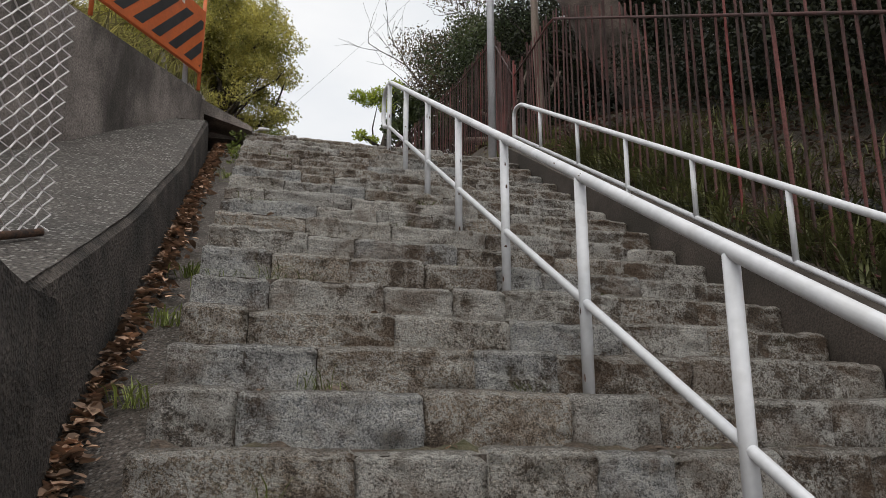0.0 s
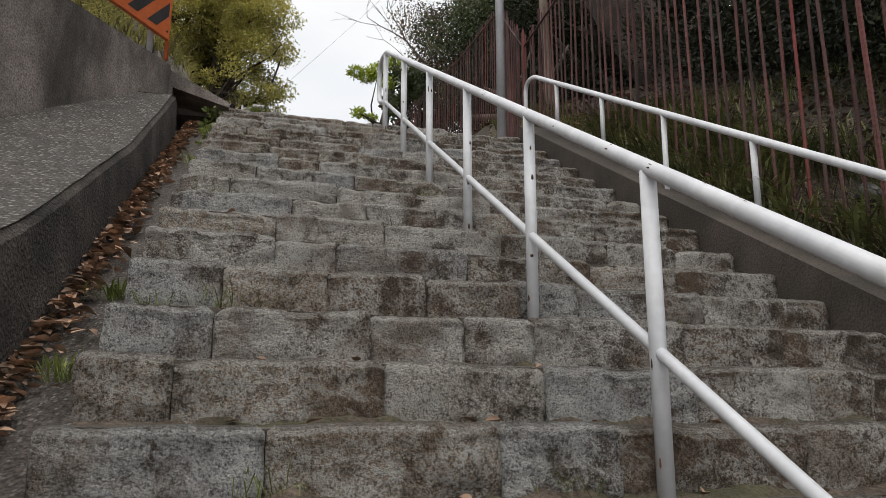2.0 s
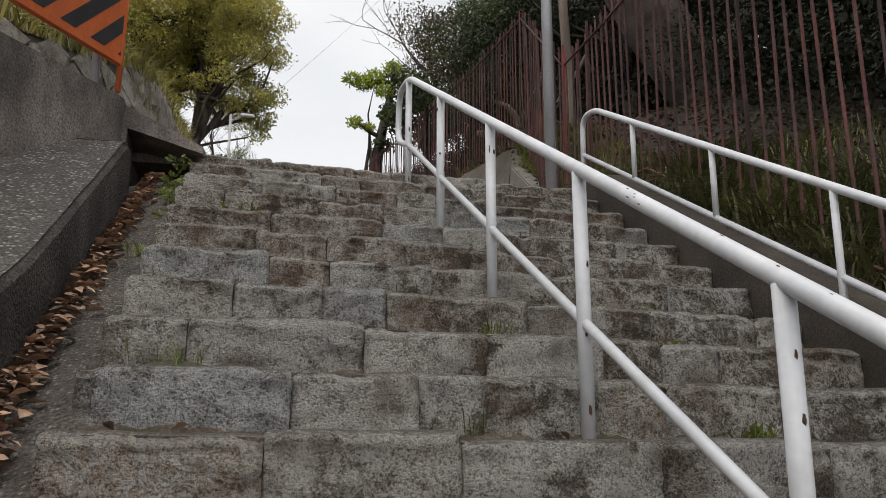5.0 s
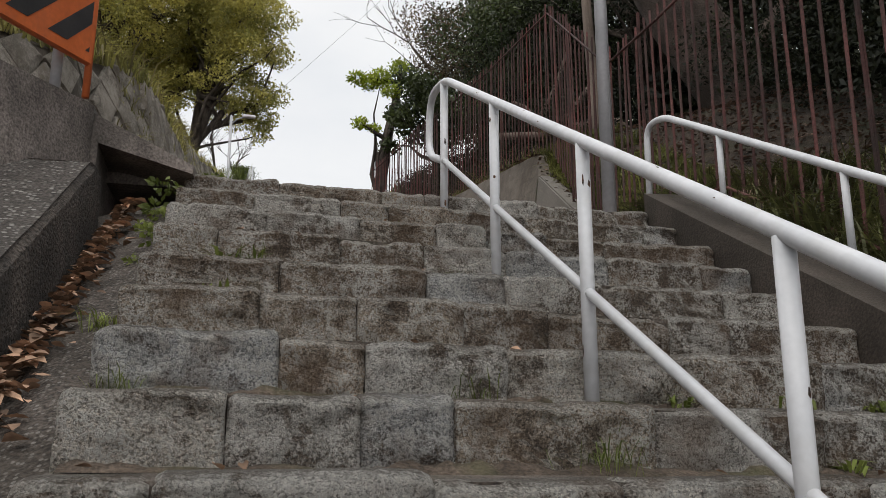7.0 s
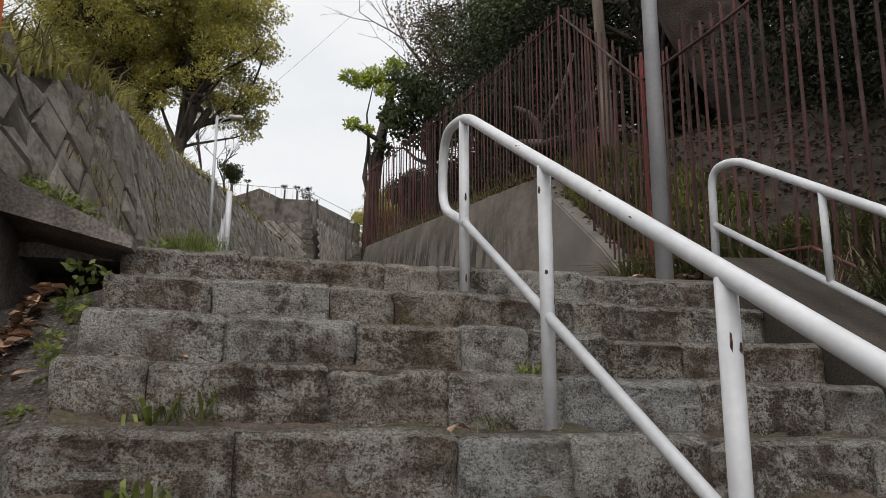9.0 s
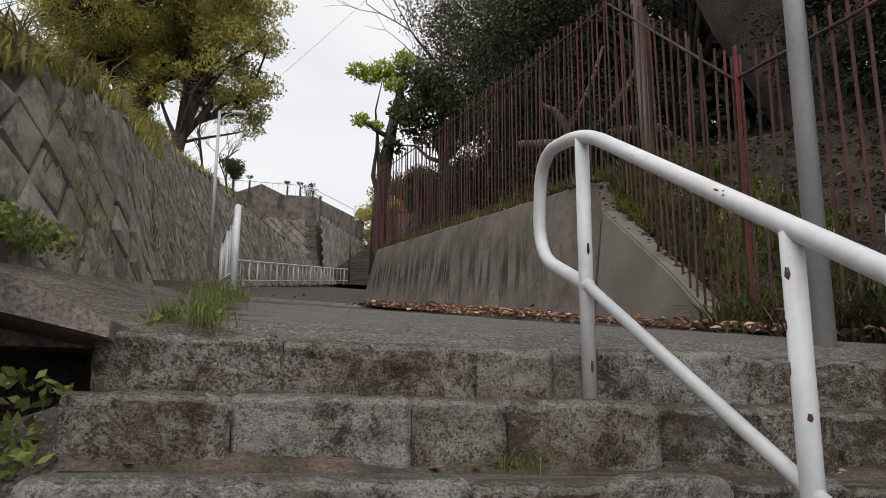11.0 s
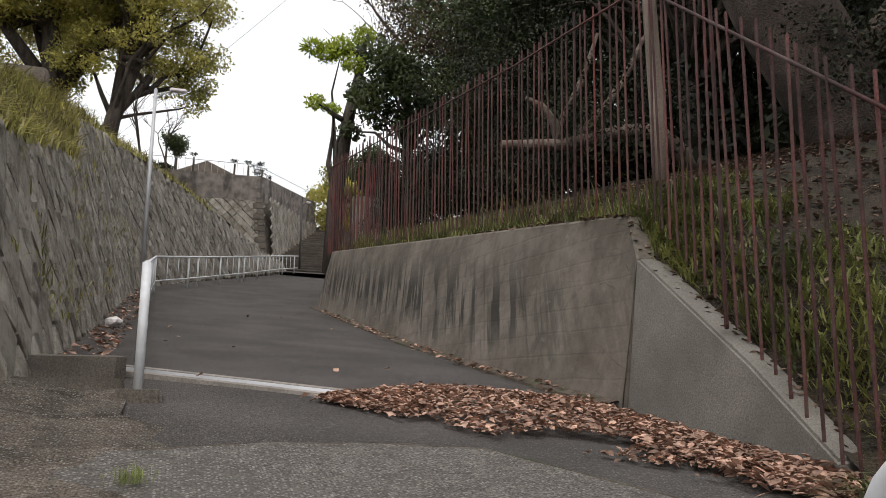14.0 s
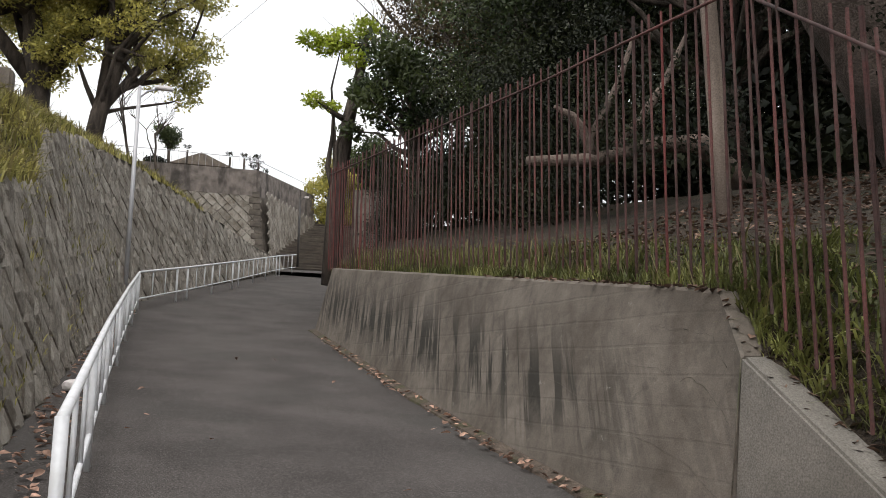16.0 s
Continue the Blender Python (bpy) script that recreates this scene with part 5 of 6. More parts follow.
# woods on the other side
WOODS = (
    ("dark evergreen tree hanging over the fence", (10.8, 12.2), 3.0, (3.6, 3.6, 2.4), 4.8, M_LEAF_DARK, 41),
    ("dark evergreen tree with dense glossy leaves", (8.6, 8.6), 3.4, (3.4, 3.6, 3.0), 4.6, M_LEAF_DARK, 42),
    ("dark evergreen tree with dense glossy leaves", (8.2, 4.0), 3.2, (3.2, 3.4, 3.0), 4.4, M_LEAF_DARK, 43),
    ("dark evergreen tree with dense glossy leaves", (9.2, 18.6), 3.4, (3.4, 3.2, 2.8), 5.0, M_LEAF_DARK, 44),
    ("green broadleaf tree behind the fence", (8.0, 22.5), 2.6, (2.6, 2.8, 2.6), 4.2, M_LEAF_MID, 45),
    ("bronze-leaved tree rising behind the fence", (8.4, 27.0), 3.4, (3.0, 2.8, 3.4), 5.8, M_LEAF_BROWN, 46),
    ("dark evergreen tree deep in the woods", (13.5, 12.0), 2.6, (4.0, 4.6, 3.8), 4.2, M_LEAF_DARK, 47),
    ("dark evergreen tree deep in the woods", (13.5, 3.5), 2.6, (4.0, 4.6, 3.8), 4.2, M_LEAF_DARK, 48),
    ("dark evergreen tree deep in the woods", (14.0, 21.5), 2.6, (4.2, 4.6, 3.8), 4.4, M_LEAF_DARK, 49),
    ("dark evergreen tree deep in the woods", (13.0, 30.0), 2.6, (4.2, 4.6, 4.2), 5.0, M_LEAF_MID, 50),
)
for label, (x, y), th, radii, ch, lm, seed in WOODS:
    g = right_z(x, y)
    r = random.Random(seed)
    lx, ly = r.uniform(-0.6, 0.6), r.uniform(-0.6, 0.6)
    trunk = [(x, y, g - 0.2, 0.24), (x + lx * 0.4, y + ly * 0.4, g + th * 0.5, 0.19), (x + lx, y + ly, g + th, 0.15), (x + lx * 1.3, y + ly, g + th + 2.0, 0.07)]
    near = x < 10
    cl = crown_clumps((x, y, g + ch), radii, 62 if near else 70, 0.95 if near else 1.25, seed, 0.3)
    cl = [c for c in cl if not (c[1] > 23.0 and c[0] < 5.0) and not (6.0 < c[1] < 14.6 and abs(c[0] - 8.2 + (14.5 - c[1]) * 0.87) < 2.3 and c[2] < 11.5)]
    tree("woodland_tree", label, [trunk], cl, lm, 0.105 if near else 0.2, 850 if near else 320, seed, share=0.7)

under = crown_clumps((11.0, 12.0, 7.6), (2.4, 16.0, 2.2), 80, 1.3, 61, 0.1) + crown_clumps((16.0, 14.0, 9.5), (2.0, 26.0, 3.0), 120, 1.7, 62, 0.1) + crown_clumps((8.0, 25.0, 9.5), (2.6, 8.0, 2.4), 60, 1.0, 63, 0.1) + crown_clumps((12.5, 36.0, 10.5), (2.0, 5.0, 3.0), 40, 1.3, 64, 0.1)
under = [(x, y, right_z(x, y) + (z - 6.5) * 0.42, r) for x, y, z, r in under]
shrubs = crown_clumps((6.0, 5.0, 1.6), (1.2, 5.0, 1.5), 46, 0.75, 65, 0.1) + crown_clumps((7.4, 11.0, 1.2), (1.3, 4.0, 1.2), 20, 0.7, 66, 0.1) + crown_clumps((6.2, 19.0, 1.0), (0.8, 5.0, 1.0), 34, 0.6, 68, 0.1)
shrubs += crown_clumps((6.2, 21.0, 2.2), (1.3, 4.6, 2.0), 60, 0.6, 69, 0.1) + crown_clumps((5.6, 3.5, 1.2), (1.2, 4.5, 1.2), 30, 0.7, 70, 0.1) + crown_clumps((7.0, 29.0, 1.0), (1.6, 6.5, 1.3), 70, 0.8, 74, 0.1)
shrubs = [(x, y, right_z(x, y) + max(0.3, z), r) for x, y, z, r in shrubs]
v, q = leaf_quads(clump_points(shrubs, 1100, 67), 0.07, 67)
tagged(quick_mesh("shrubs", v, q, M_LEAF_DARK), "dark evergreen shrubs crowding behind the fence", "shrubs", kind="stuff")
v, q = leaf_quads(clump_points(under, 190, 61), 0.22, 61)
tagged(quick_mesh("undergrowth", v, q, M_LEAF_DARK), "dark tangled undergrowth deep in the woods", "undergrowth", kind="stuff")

# the leaning old trunk and the twisting low limb
old = empty("old_tree", "massive leaning old tree with smooth pale brown bark", "tree")
tube("trunk", [(9.8, 14.6, 6.4), (9.1, 14.5, 7.7), (8.35, 14.5, 8.8), (7.5, 14.5, 10.0), (6.4, 14.4, 11.6)], [0.8, 0.68, 0.62, 0.6, 0.5], M_BARK_OLD, old, sides=14)
tube("limb", [(10.96, 17.5, 7.9), (10.15, 17.5, 8.42), (9.0, 17.5, 8.5), (8.26, 17.5, 8.74), (7.65, 17.5, 9.18), (6.94, 17.5, 9.08), (5.96, 17.5, 8.76), (4.9, 17.4, 8.62)], [0.22, 0.2, 0.19, 0.18, 0.15, 0.12, 0.1, 0.06], M_BARK_PALE, old, sides=10)
tube("branch", [(5.9, 17.5, 8.8), (5.82, 17.5, 9.1), (5.6, 17.5, 9.35), (5.3, 17.4, 9.4)], [0.09, 0.08, 0.06, 0.03], M_BARK_PALE, old, sides=8)
tube("branch", [(5.84, 17.5, 8.95), (6.16, 17.5, 9.54), (6.3, 17.4, 9.9), (6.5, 17.3, 10.6)], [0.07, 0.06, 0.05, 0.025], M_BARK_PALE, old, sides=8)
tube("branch", [(6.3, 17.5, 8.98), (6.7, 17.5, 9.43), (7.06, 17.5, 9.94), (7.5, 17.5, 10.8)], [0.09, 0.07, 0.06, 0.03], M_BARK_PALE, old, sides=8)
tube("branch", [(8.4, 14.5, 8.9), (9.3, 14.0, 10.3), (9.8, 13.6, 12.0)], [0.24, 0.18, 0.1], M_BARK_PALE, old, sides=8)

# tree at the far fence corner: dark trunk, fresh green sprays, dark tufts
cl = [(3.5, 27, 14.0, 0.34), (3.9, 27, 13.9, 0.4), (4.3, 27, 14.1, 0.45), (4.6, 26.8, 13.6, 0.4), (3.65, 27, 12.45, 0.3), (4.1, 27, 12.3, 0.25), (4.9, 27, 14.5, 0.4)]
tree("corner_tree", "dark-trunked tree with sprays of fresh lime-green leaves", [[(4.2, 27, 7.9, 0.24), (4.25, 27, 10.0, 0.21), (4.5, 27, 12.0, 0.17), (4.9, 27, 14.0, 0.1)]], cl, M_LEAF_LIME, 0.11, 3400, 71, share=1.0)
cl = crown_clumps((5.6, 25.2, 12.4), (1.35, 1.2, 1.15), 26, 0.5, 72, 0.2) + [(4.5, 26.5, 11.6, 0.4), (4.6, 26.2, 12.5, 0.4)]
tree("pine_tree", "dark green tufted pine behind the fence corner", [[(5.8, 25.4, 8.6, 0.16), (5.7, 25.3, 10.8, 0.13), (5.6, 25.2, 12.8, 0.06)]], cl, M_LEAF_MID, 0.16, 900, 72, share=0.8)

# leafless tree
def bare_tree(name, label, base, height, seed, r0):
    rr = random.Random(seed)
    verts, faces = [], []

    def grow(p, d, length, rad, depth):
        pts = [p]
        for _ in range(3):
            d = (d + Vector((rr.uniform(-1, 1), rr.uniform(-1, 1), rr.uniform(-0.5, 0.7))) * 0.28).normalized()
            pts.append(pts[-1] + d * length / 3)
        v, f = tube_data(pts, [rad, rad * 0.85, rad * 0.7, rad * 0.5], 5 if depth > 1 else 4)
        o = len(verts)
        verts.extend(v)
        faces.extend(tuple(i + o for i in q) for q in f)
        if depth > 0:
            for _ in range(rr.choice((2, 3, 3))):
                k = rr.choice((1, 2, 3))
                nd = (d + Vector((rr.uniform(-1, 1), rr.uniform(-1, 1), rr.uniform(-0.3, 0.8))) * 0.85).normalized()
                grow(pts[k], nd, length * rr.uniform(0.6, 0.85), rad * 0.55, depth - 1)

    grow(Vector(base), Vector((0.05, 0, 1)), height, r0, 5)
    t = empty(name, label, "tree")
    link_mesh("trunk", verts, faces, M_BARK, t)
    return t


bare_tree("bare_tree", "leafless tree with tangled dark branches against the sky", (9.9, 34.0, 13.0), 4.4, 5, 0.2)
bare_tree("bare_tree", "leafless tree with tangled dark branches against the sky", (11.8, 35.0, 12.5), 5.0, 9, 0.24)

# ---- fallen leaves ----
def fallen(name, label, points, size, seed, material=None):
    r = np.random.RandomState(seed)
    verts, quads = [], []
    for p in points:
        a, s = r.uniform(0, 6.28), size * r.uniform(0.6, 1.4)
        f = Vector((math.cos(a), math.sin(a), r.uniform(-0.45, 0.45))).normalized()
        sd = f.cross(Vector((r.uniform(-0.5, 0.5), r.uniform(-0.5, 0.5), 1))).normalized()
        up = sd.cross(f)
        c = r.uniform(0.05, 0.3)
        o = Vector(p)
        k = len(verts)
        verts += [o - f * s * 0.5, o + f * s * 0.5 + up * s * c * 0.5, o + sd * s * 0.3 + up * s * c, o + f * s * 0.28 + sd * s * 0.22 + up * s * c, o - sd * s * 0.3 + up * s * c, o + f * s * 0.28 - sd * s * 0.22 + up * s * c]
        quads += [(k, k + 2, k + 3, k + 1), (k, k + 1, k + 5, k + 4)]
    return tagged(quick_mesh(name, verts, quads, material or M_FALLEN), label, "fallen leaves", kind="stuff")


pile = []
LOW_EDGE = [(0.0, 1.3, 11.7), (0.4, 2.3, 10.6), (0.7, 2.8, 9.95), (1.0, 3.35, 9.2)]
HIGH_EDGE = [(0.0, 1.4, 11.9), (0.3, 2.3, 12.55), (0.5, 3.2, 12.15), (0.7, 3.42, 11.1), (1.0, 3.5, 9.6)]
for _ in range(11000):
    a, b = nr.beta(1.2, 1.1), nr.beta(1.25, 0.9)
    x0, y0 = lerp([(r[0], r[1]) for r in LOW_EDGE], a), lerp([(r[0], r[2]) for r in LOW_EDGE], a)
    x1, y1 = lerp([(r[0], r[1]) for r in HIGH_EDGE], a), lerp([(r[0], r[2]) for r in HIGH_EDGE], a)
    x, y = x0 + (x1 - x0) * b + nr.normal(0, 0.05), y0 + (y1 - y0) * b + nr.normal(0, 0.05)
    wall = lerp(FOOT_X, y) if y > 10.1 else 3.6
    if x > wall + 0.05 or noise.noise(Vector((x * 2.2, y * 2.2, 5))) < 0.1 - 1.6 * b:
        continue
    heap = 0.085 * math.sin(math.pi * min(1.0, b * 0.9)) * min(1.0, a * 2.5) * (1.15 - a)
    pile.append((x, y, ground_z(x, y) + 0.015 + heap * nr.uniform(0.3, 1.0)))
fallen("leaf_pile", "drift of curled brown dead leaves at the foot of the wall", pile, 0.05, 81)
more = [(x, y, ground_z(x, y) + 0.03 + 0.04 * nr.uniform()) for x, y in zip(nr.uniform(2.8, 3.5, 420), nr.uniform(7.9, 10.2, 420))]
more += [(nr.uniform(0.3, 2.9), y, path_z(y) + 0.015) for y in nr.uniform(7.6, 22, 16)]
more += [(lerp(FOOT_X, y) - nr.uniform(0.03, 0.25), y, ground_z(3.2, y) + 0.035) for y in nr.uniform(12.0, 22, 200)]
more += [(nr.uniform(-0.38, -0.02), y, path_z(y) + 0.02) for y in nr.uniform(12.6, 26, 420)]
fallen("scattered_leaves", "scattered brown leaves on the path edges", more, 0.065, 82)
gut = []
for y in nr.uniform(0.8, 7.3, 1800):
    x = edge_x(y) + 0.04 + abs(nr.normal(0, 0.055))
    gut.append((x, y, nosing(y) - 0.14 + 0.30 * (x + 0.25) + nr.uniform(0, 0.045)))
fallen("gutter_leaves", "brown and tan dead leaves filling the gutter", gut, 0.052, 83, M_FALLEN_OLD)
steps_l = []
for _ in range(110):
    k, x = nr.randint(-4, 14), nr.uniform(-0.1, 2.4)
    steps_l.append((x, Y0 + k * GOING + nr.choice([0.08, 0.2, 0.28, 0.29]) + 0.018 * (x - 1), step_z(k, x) + 0.004))
fallen("step_leaves", "stray curled leaves lying on the treads", steps_l, 0.04, 84, M_FALLEN_OLD)
bank_l = [(x, y, right_z(x, y) + 0.03) for x, y in zip(nr.uniform(3.7, 8.0, 9500), nr.uniform(4.0, 16.0, 9500))]
fallen("bank_leaves", "brown leaf litter under the trees", bank_l, 0.06, 85, M_FALLEN_DARK)

# ---- barricade sign on the diagonal wall ----
sign = empty("barricade", "orange barricade panel with black diagonal stripes on the wall", "barricade")
SA, SB = Vector((-1.24, 5.66, 4.38)), Vector((-0.56, 7.08, 4.52))
su = (SB - SA).normalized()
sl = (SB - SA).length
sn = Vector((su.y, -su.x, 0)).normalized()
LOW, HIGH = 0.17, 0.80


def sign_quad(bm, pts, off, thick):
    """A flat plate on the panel's plane from points (along, up)."""
    a = [bm.verts.new(SA + su * u + Vector((0, 0, v)) + sn * off) for u, v in pts]
    b = [bm.verts.new(SA + su * u + Vector((0, 0, v)) + sn * (off + thick)) for u, v in pts]
    bm.faces.new(a[::-1]), bm.faces.new(b)
    for i in range(len(pts)):
        j = (i + 1) % len(pts)
        bm.faces.new((a[i], a[j], b[j], b[i]))


bm = bmesh.new()
sign_quad(bm, [(0.0, LOW), (sl, LOW), (sl, HIGH), (0.0, HIGH)], 0.012, 0.004)
panel = part("panel", bm, M_ORANGE, sign)
for i in range(-2, 8):
    u0 = i * 0.26 - 0.04
    poly = [(u0, LOW + 0.05), (u0 + 0.13, LOW + 0.05), (u0 + 0.63, HIGH - 0.12), (u0 + 0.5, HIGH - 0.12)]
    pts_in = poly
    for lim, keep in ((0.03, 1), (sl - 0.03, -1)):
        res = []
        for (a, va), (b_, vb) in zip(pts_in, pts_in[1:] + pts_in[:1]):
            ia, ib = (a - lim) * keep >= 0, (b_ - lim) * keep >= 0
            if ia:
                res.append((a, va))
            if ia != ib:
                s = (lim - a) / (b_ - a)
                res.append((lim, va + (vb - va) * s))
        pts_in = res
        if not res:
            break
    if len(pts_in) >= 3:
        bm = bmesh.new()
        sign_quad(bm, pts_in, 0.0165, 0.0015)
        part("stripe", bm, M_BLACK, panel, "black painted diagonal stripe")
for i in range(4):
    bm = bmesh.new()
    u = 0.95 + 0.07 * i
    sign_quad(bm, [(u, HIGH - 0.1), (u + 0.045, HIGH - 0.1), (u + 0.045, HIGH - 0.03), (u, HIGH - 0.03)], 0.0165, 0.0015)
    part("lettering", bm, M_LETTER, panel, "small white lettering bar")
for u in (0.0, sl):
    p = SA + su * u
    tube("leg", [p, p + Vector((0, 0, 0.95))], 0.017, M_ORANGE, sign, sides=10)
for v in (LOW, HIGH):
    tube("rail", [SA + Vector((0, 0, v)), SB + Vector((0, 0, v))], 0.012, M_ORANGE, sign, sides=8)
post = empty("steel_post", "galvanised steel post on the wall behind the barricade", "post")
tube("shaft", [(-0.68, 7.0, 4.45), (-0.68, 7.0, 5.9)], 0.024, M_POLE, post, sides=12)

# ---- chain-link fence end by the ramp ----
chain = empty("chain_link_fence", "galvanised chain-link fence with curled wire ends", "fence")
CA, CD = Vector((-0.66, 2.78, 0)), Vector((-0.62, -0.78, 0)).normalized()
verts, faces = [], []
cell, rise_c = 0.031, 0.058
for i in range(20):
    pts = []
    for j in range(46):
        u = (i + (i + j) % 2) * cell * 0.96
        p = CA + CD * u
        base = lerp(EDGE, p.y) + 0.0
        pts.append(p + Vector((0, 0, base + 0.03 + j * rise_c * 0.5)) + Vector((CD.y, -CD.x, 0)) * (0.007 if j % 2 else -0.007))
    v, f = tube_data(pts, [0.0038] * len(pts), 6)
    o = len(verts)
    verts += v
    faces += [tuple(k + o for k in q) for q in f]
link_mesh("wire_mesh", verts, faces, M_ZINC, chain)
pe = CA + CD * 0.62
tube("post", [(pe.x, pe.y, 0.8), (pe.x, pe.y, 4.2)], 0.03, M_POLE, chain)
a, b2 = CA + CD * 0.02, CA + CD * 0.62
tube("bottom_bar", [(a.x, a.y, lerp(EDGE, a.y) + 0.03), (b2.x, b2.y, lerp(EDGE, b2.y) + 0.03)], 0.014, M_RUST, chain)
# broken block at the ramp's lower wall
bm = bmesh.new()
box(bm, (-0.75, 1.5, 0.6), (-0.487, 2.43, 1.69), 0.02)
box(bm, (-0.72, 1.4, 0.55), (-0.455, 2.3, 1.45), 0.02)
bmesh.ops.subdivide_edges(bm, edges=bm.edges[:], cuts=4, use_grid_fill=True)
for v in bm.verts:
    v.co += 0.03 * noise.noise_vector(v.co * 6) + 0.012 * noise.noise_vector(v.co * 17)
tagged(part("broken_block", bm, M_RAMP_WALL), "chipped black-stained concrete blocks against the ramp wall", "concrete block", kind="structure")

# ---- weeds on the steps and landing ----
def weed(name, label, at, n, length, leaf, seed, material):
    """A little plant: bent blades, or broad leaves on short stems."""
    r = random.Random(seed)
    verts, quads = [], []
    for _ in range(n):
        a = r.uniform(0, 6.28)
        o = Vector((r.gauss(0, 0.045), r.gauss(0, 0.03), 0)) * (length / 0.12)
        d = Vector((math.cos(a), math.sin(a), 0))
        s = Vector((-math.sin(a), math.cos(a), 0)) * leaf * r.uniform(0.6, 1.2)
        l = length * r.uniform(0.5, 1.2)
        k = r.uniform(0.3, 1.3)
        m, t = o + Vector((0, 0, l * 0.6)) + d * l * k * 0.4, o + Vector((0, 0, l * (1 - 0.45 * k))) + d * l * k
        i = len(verts)
        verts += [o - s * 0.5, o + s * 0.5, m + s, m - s, t + s * 0.15, t - s * 0.15]
        quads += [(i, i + 1, i + 2, i + 3), (i + 3, i + 2, i + 4, i + 5)]
    ob = quick_mesh(name, verts, quads, material)
    ob.location = at
    return tagged(ob, label, "weed", kind="stuff")


def on_step(x, y):
    """The foot of the riser behind the nearest tread."""
    k = round((y - Y0) / GOING - 0.9)
    return (x, Y0 + (k + 1) * GOING - 0.012 + 0.018 * (x - 1), step_z(k, x) - 0.012)


TUFTS = ((0.12, 3.45, 0.16), (0.07, 2.16, 0.17), (0.25, 2.75, 0.12), (0.98, 2.8, 0.1), (0.04, 4.72, 0.14), (0.87, 4.4, 0.13), (1.14, 5.0, 0.12), (1.82, 4.65, 0.09), (0.89, 5.5, 0.12), (1.13, 5.05, 0.14), (0.24, 6.25, 0.13), (1.08, 6.25, 0.1), (1.74, 3.6, 0.1), (0.6, 7.2, 0.09), (0.95, 7.1, 0.09), (-0.12, 3.5, 0.12), (-0.1, 5.6, 0.1))
for i, (x, y, l) in enumerate(TUFTS):
    weed("weed_tuft", "small tuft of grass growing from a step joint", on_step(x, y), 38, l, 0.0016, 200 + i, M_WEED)
BROAD = ((1.89, 5.25, 0.08), (2.3, 5.3, 0.1), (1.8, 4.42, 0.1), (0.14, 6.25, 0.12), (1.7, 7.0, 0.08), (1.53, 5.35, 0.08), (1.97, 5.4, 0.1), (0.13, 6.22, 0.09), (1.3, 6.6, 0.1))
for i, (x, y, l) in enumerate(BROAD):
    weed("broadleaf_weed", "small broad-leaved green weed at the foot of a riser", on_step(x, y), 26, l * 0.9, 0.007, 300 + i, M_WEED)
def leafy(label, clumps, density, size, seed):
    v, q = leaf_quads(clump_points(clumps, density, seed), size, seed, aspect=0.6)
    return tagged(quick_mesh("leafy_weed", v, q, M_WEED), label, "weed", kind="stuff")


leafy("leafy green weed growing at the drain mouth", [(-0.2, 7.08, 4.0, 0.07), (-0.15, 7.05, 4.1, 0.06), (-0.24, 7.1, 4.14, 0.04), (-0.18, 7.0, 3.95, 0.06)], 9000, 0.035, 401)
leafy("leafy green weed beside the top steps", [(-0.2, 6.72, 3.8, 0.06), (-0.17, 6.6, 3.74, 0.05), (-0.22, 6.85, 3.86, 0.05), (-0.19, 6.45, 3.62, 0.05)], 9000, 0.03, 402)
leafy("low green weeds on the verge by the wall", [(-0.85, 9.7, 5.0, 0.17), (-0.68, 9.55, 4.94, 0.14), (-1.0, 9.5, 5.02, 0.18), (-0.9, 9.3, 4.95, 0.14)], 13000, 0.035, 403)
leafy("low green weeds at the stair head", [(0.1, 7.95, 4.4, 0.07), (0.17, 7.75, 4.35, 0.05), (0.02, 7.55, 4.32, 0.05)], 6000, 0.03, 404)
for i, (x, y, l, n) in enumerate(((0.17, 8.95, 0.22, 90), (0.3, 9.9, 0.1, 30), (0.14, 8.1, 0.12, 40), (0.05, 7.75, 0.1, 40), (0.16, 7.48, 0.12, 40))):
    weed("verge_weed", "clump of bright green grass in the dirt verge", (x, y, path_z(y) + 0.014 + max(0, -x - 0.1) * 0.2), n * 4, l * 0.85, 0.0011, 500 + i, M_WEED)
for i, (x, y) in enumerate(((-0.3, 2.6), (-0.28, 3.2), (-0.26, 3.75), (-0.25, 1.9), (-0.2, 5.9))):
    weed("gutter_weed", "small weed in the gutter", (x, y, nosing(y) - 0.17), 60, 0.1, 0.003, 600 + i, M_WEED)

# ---- bits and pieces ----
bm = bmesh.new()
bmesh.ops.create_icosphere(bm, subdivisions=2, radius=0.09, matrix=Matrix.Translation((-0.22, 16.6, 5.72)) @ Matrix.Diagonal((1, 1.2, 0.6, 1)))
for v in bm.verts:
    v.co += 0.03 * noise.noise_vector(v.co * 14)
tagged(part("plastic_bag", bm, M_LITTER), "crumpled white plastic bag at the wall foot", "litter")
hose = empty("corrugated_hose", "black corrugated drain hose lying on the bank", "hose")
pts = [Vector((3.42, 4.35, 0)), Vector((3.56, 4.05, 0)), Vector((3.9, 3.7, 0)), Vector((4.5, 3.3, 0))]
pts = rounded(pts, 0.3, 10)
fine_pts, radii = [], []
for a, b2 in zip(pts, pts[1:]):
    n = max(2, int((b2 - a).length / 0.016))
    for i in range(n):
        p = a.lerp(b2, i / n)
        fine_pts.append(Vector((p.x, p.y, right_z(p.x, p.y) + 0.085)))
        radii.append(0.088 if len(radii) % 3 else 0.062)
tube("sleeve", fine_pts, radii, M_HOSE, hose, sides=12)
